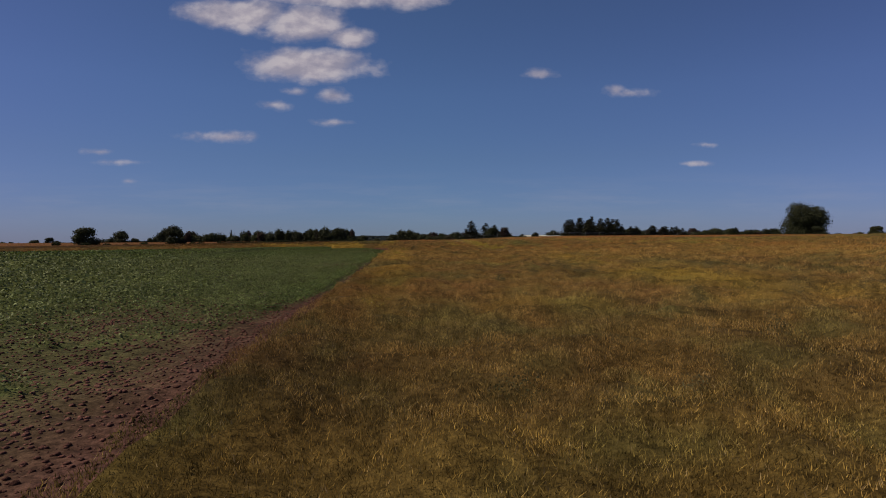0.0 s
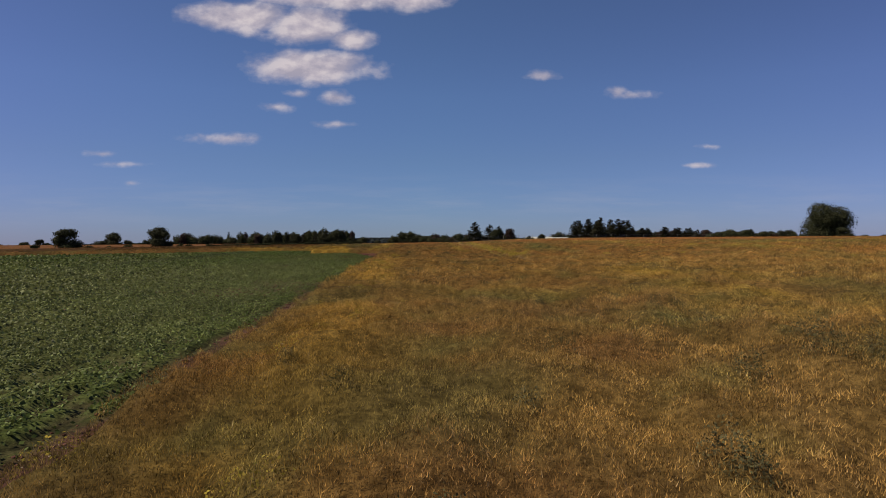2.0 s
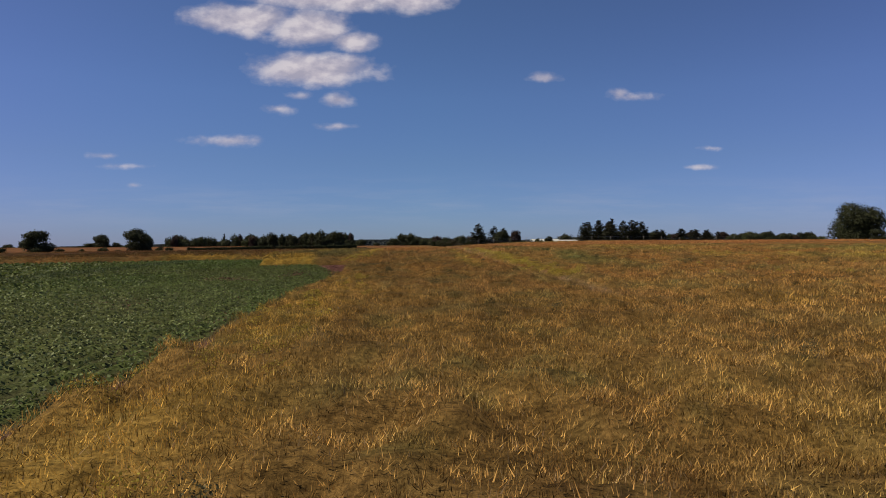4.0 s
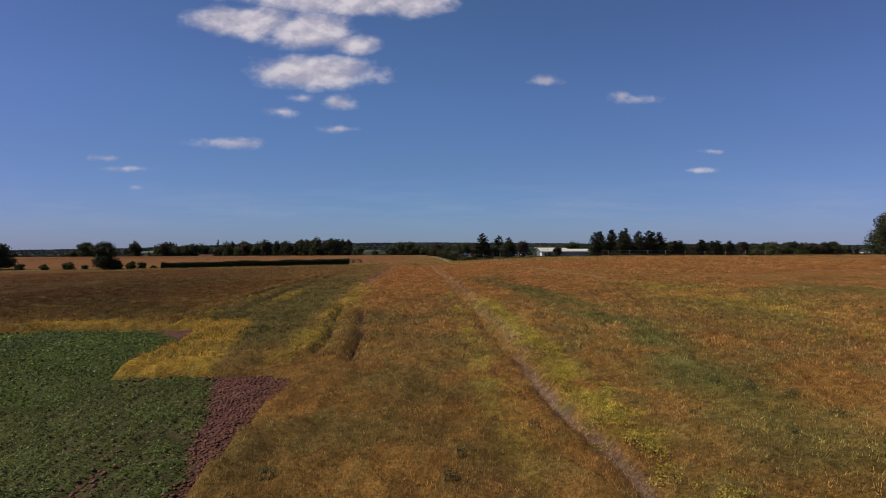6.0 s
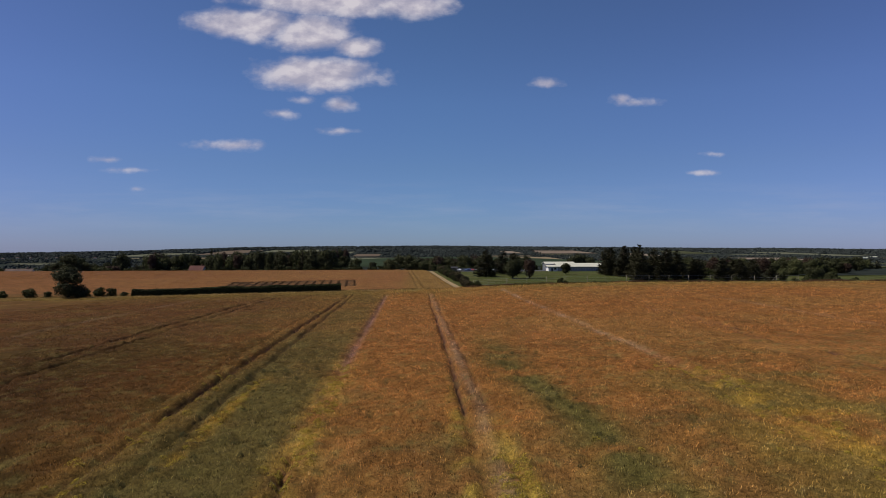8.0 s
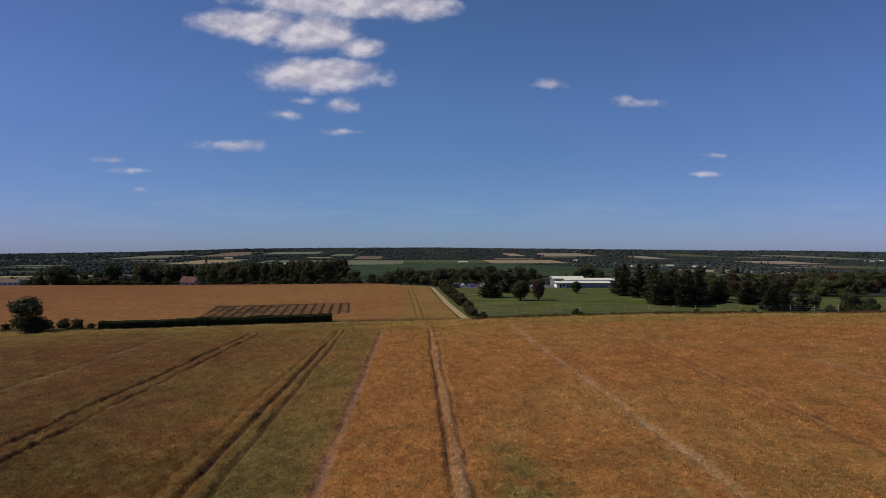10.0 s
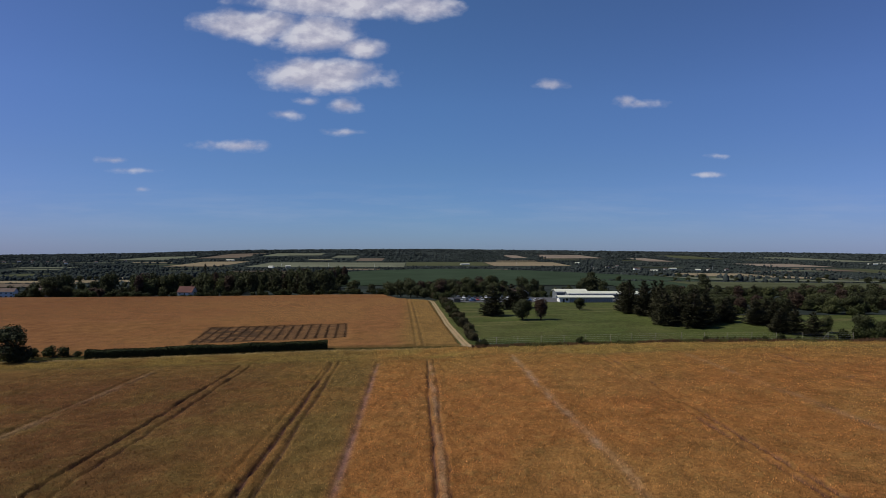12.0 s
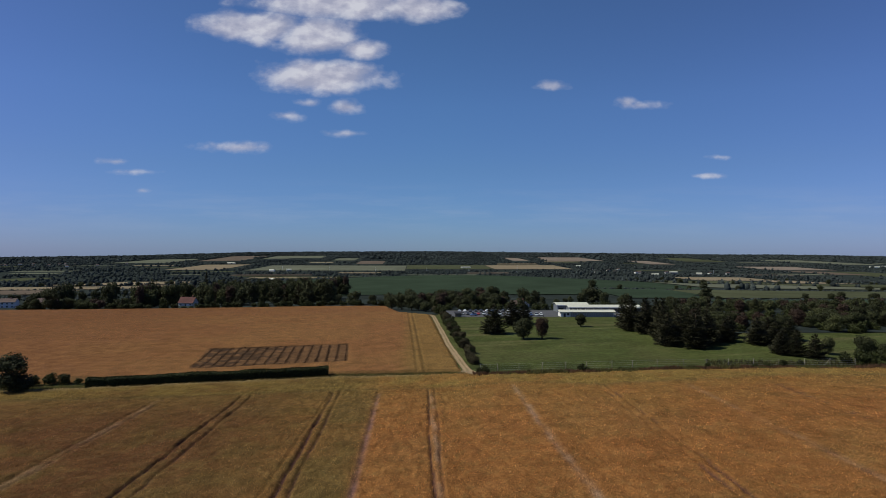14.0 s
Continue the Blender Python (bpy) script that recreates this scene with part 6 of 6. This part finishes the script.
F = cf[None] + (np.arange(len(cx)) * 12)[:, None, None]
tagged(part("soil_clods", np_mesh("soil_clods", V.reshape(-1, 3), F.reshape(-1, 3), M["soil"], smoothed=False)), "reddish brown clods of tilled soil", "soil", kind="stuff")

# red-brown weeds along the lawn fence
x = rng.uniform(20, 185, 14000)
y = edge_y(x) + rng.uniform(-0.3, 3.4, 14000)
hh = rng.uniform(0.6, 1.6, 14000) * (0.4 + 0.8 * fbm(x, y, 5, 88))
cc = np.where((fbm(x, y, 6, 89) > 0.5)[:, None], np.array((0.15, 0.085, 0.05))[None], np.array((0.13, 0.12, 0.045))[None]) * rng.uniform(0.6, 1.2, (14000, 1))
tagged(part("verge_weeds", blades("verge_weeds", rng, x, y, land(x, y), hh, rng.uniform(0.15, 0.4, 14000), cc, M["stalk"], 0.3, 0.7)), "red-brown docks and rough grass along the fence", "weeds", kind="stuff")
x = rng.uniform(-160, 18, 14000)
y = edge_y(x) + rng.uniform(0.6, 5.0, 14000)
hh = rng.uniform(0.2, 0.7, 14000)
cc = np.array((0.17, 0.135, 0.05))[None] * rng.uniform(0.6, 1.3, (14000, 1))
tagged(part("margin_grass", blades("margin_grass", rng, x, y, land(x, y), hh, rng.uniform(0.08, 0.2, 14000), cc, M["stalk"], 0.3, 0.7)), "dry rough grass on the margin between fields", "grass", kind="stuff")

x = rng.uniform(104, 166, 5000)
y = 198 + 13 * rng.random(5000) ** 1.6
hh = rng.uniform(0.3, 1.2, 5000) * (0.4 + 0.9 * fbm(x, y, 5, 86))
cc = np.array((0.085, 0.080, 0.036))[None] * rng.uniform(0.6, 1.4, (5000, 1))
tagged(part("rough_scrub", blades("rough_scrub", rng, x, y, land(x, y), hh, rng.uniform(0.2, 0.5, 5000), cc, M["stalk"], 0.35, 0.8)), "rough brown-green scrub on the bank behind the fence", "weeds", kind="stuff")
for x0, x1, ya, yb, per, ht, wd in ((-100, 18, 190, 255, 3.0, 0.26, 0.12), (-200, 12, 255, 440, 0.8, 0.32, 0.2)):
    x, y = scatter(rng, x0, x1, ya, yb, per, far_field_cover)
    cc = far_colour(x, y) * rng.uniform(0.6, 1.6, (len(x), 1))
    tagged(part("second_crop_heads", blades("second_crop_heads", rng, x, y, far_top(x, y) - 0.08, ht * rng.uniform(0.5, 1.3, len(x)), wd * rng.uniform(0.6, 1.4, len(x)), cc, M["stalk"], 0.6)), "ripe heads of the golden-brown crop", "crop", kind="stuff")

# dark plants in the slanting rows of the trial plot
rx, ry = scatter(rng, -80, -17, 198, 248, 5, patch_rows)
hh = rng.uniform(0.3, 0.75, len(rx))
cc = np.array((0.13, 0.080, 0.046))[None] * rng.uniform(0.5, 1.4, (len(rx), 1))
tagged(part("trial_rows", blades("trial_rows", rng, rx, ry, land(rx, ry) + 0.2, hh, rng.uniform(0.15, 0.4, len(rx)), cc, M["stalk"], 0.3, 0.8)), "dark brown plants standing in slanting rows", "crop", kind="stuff")
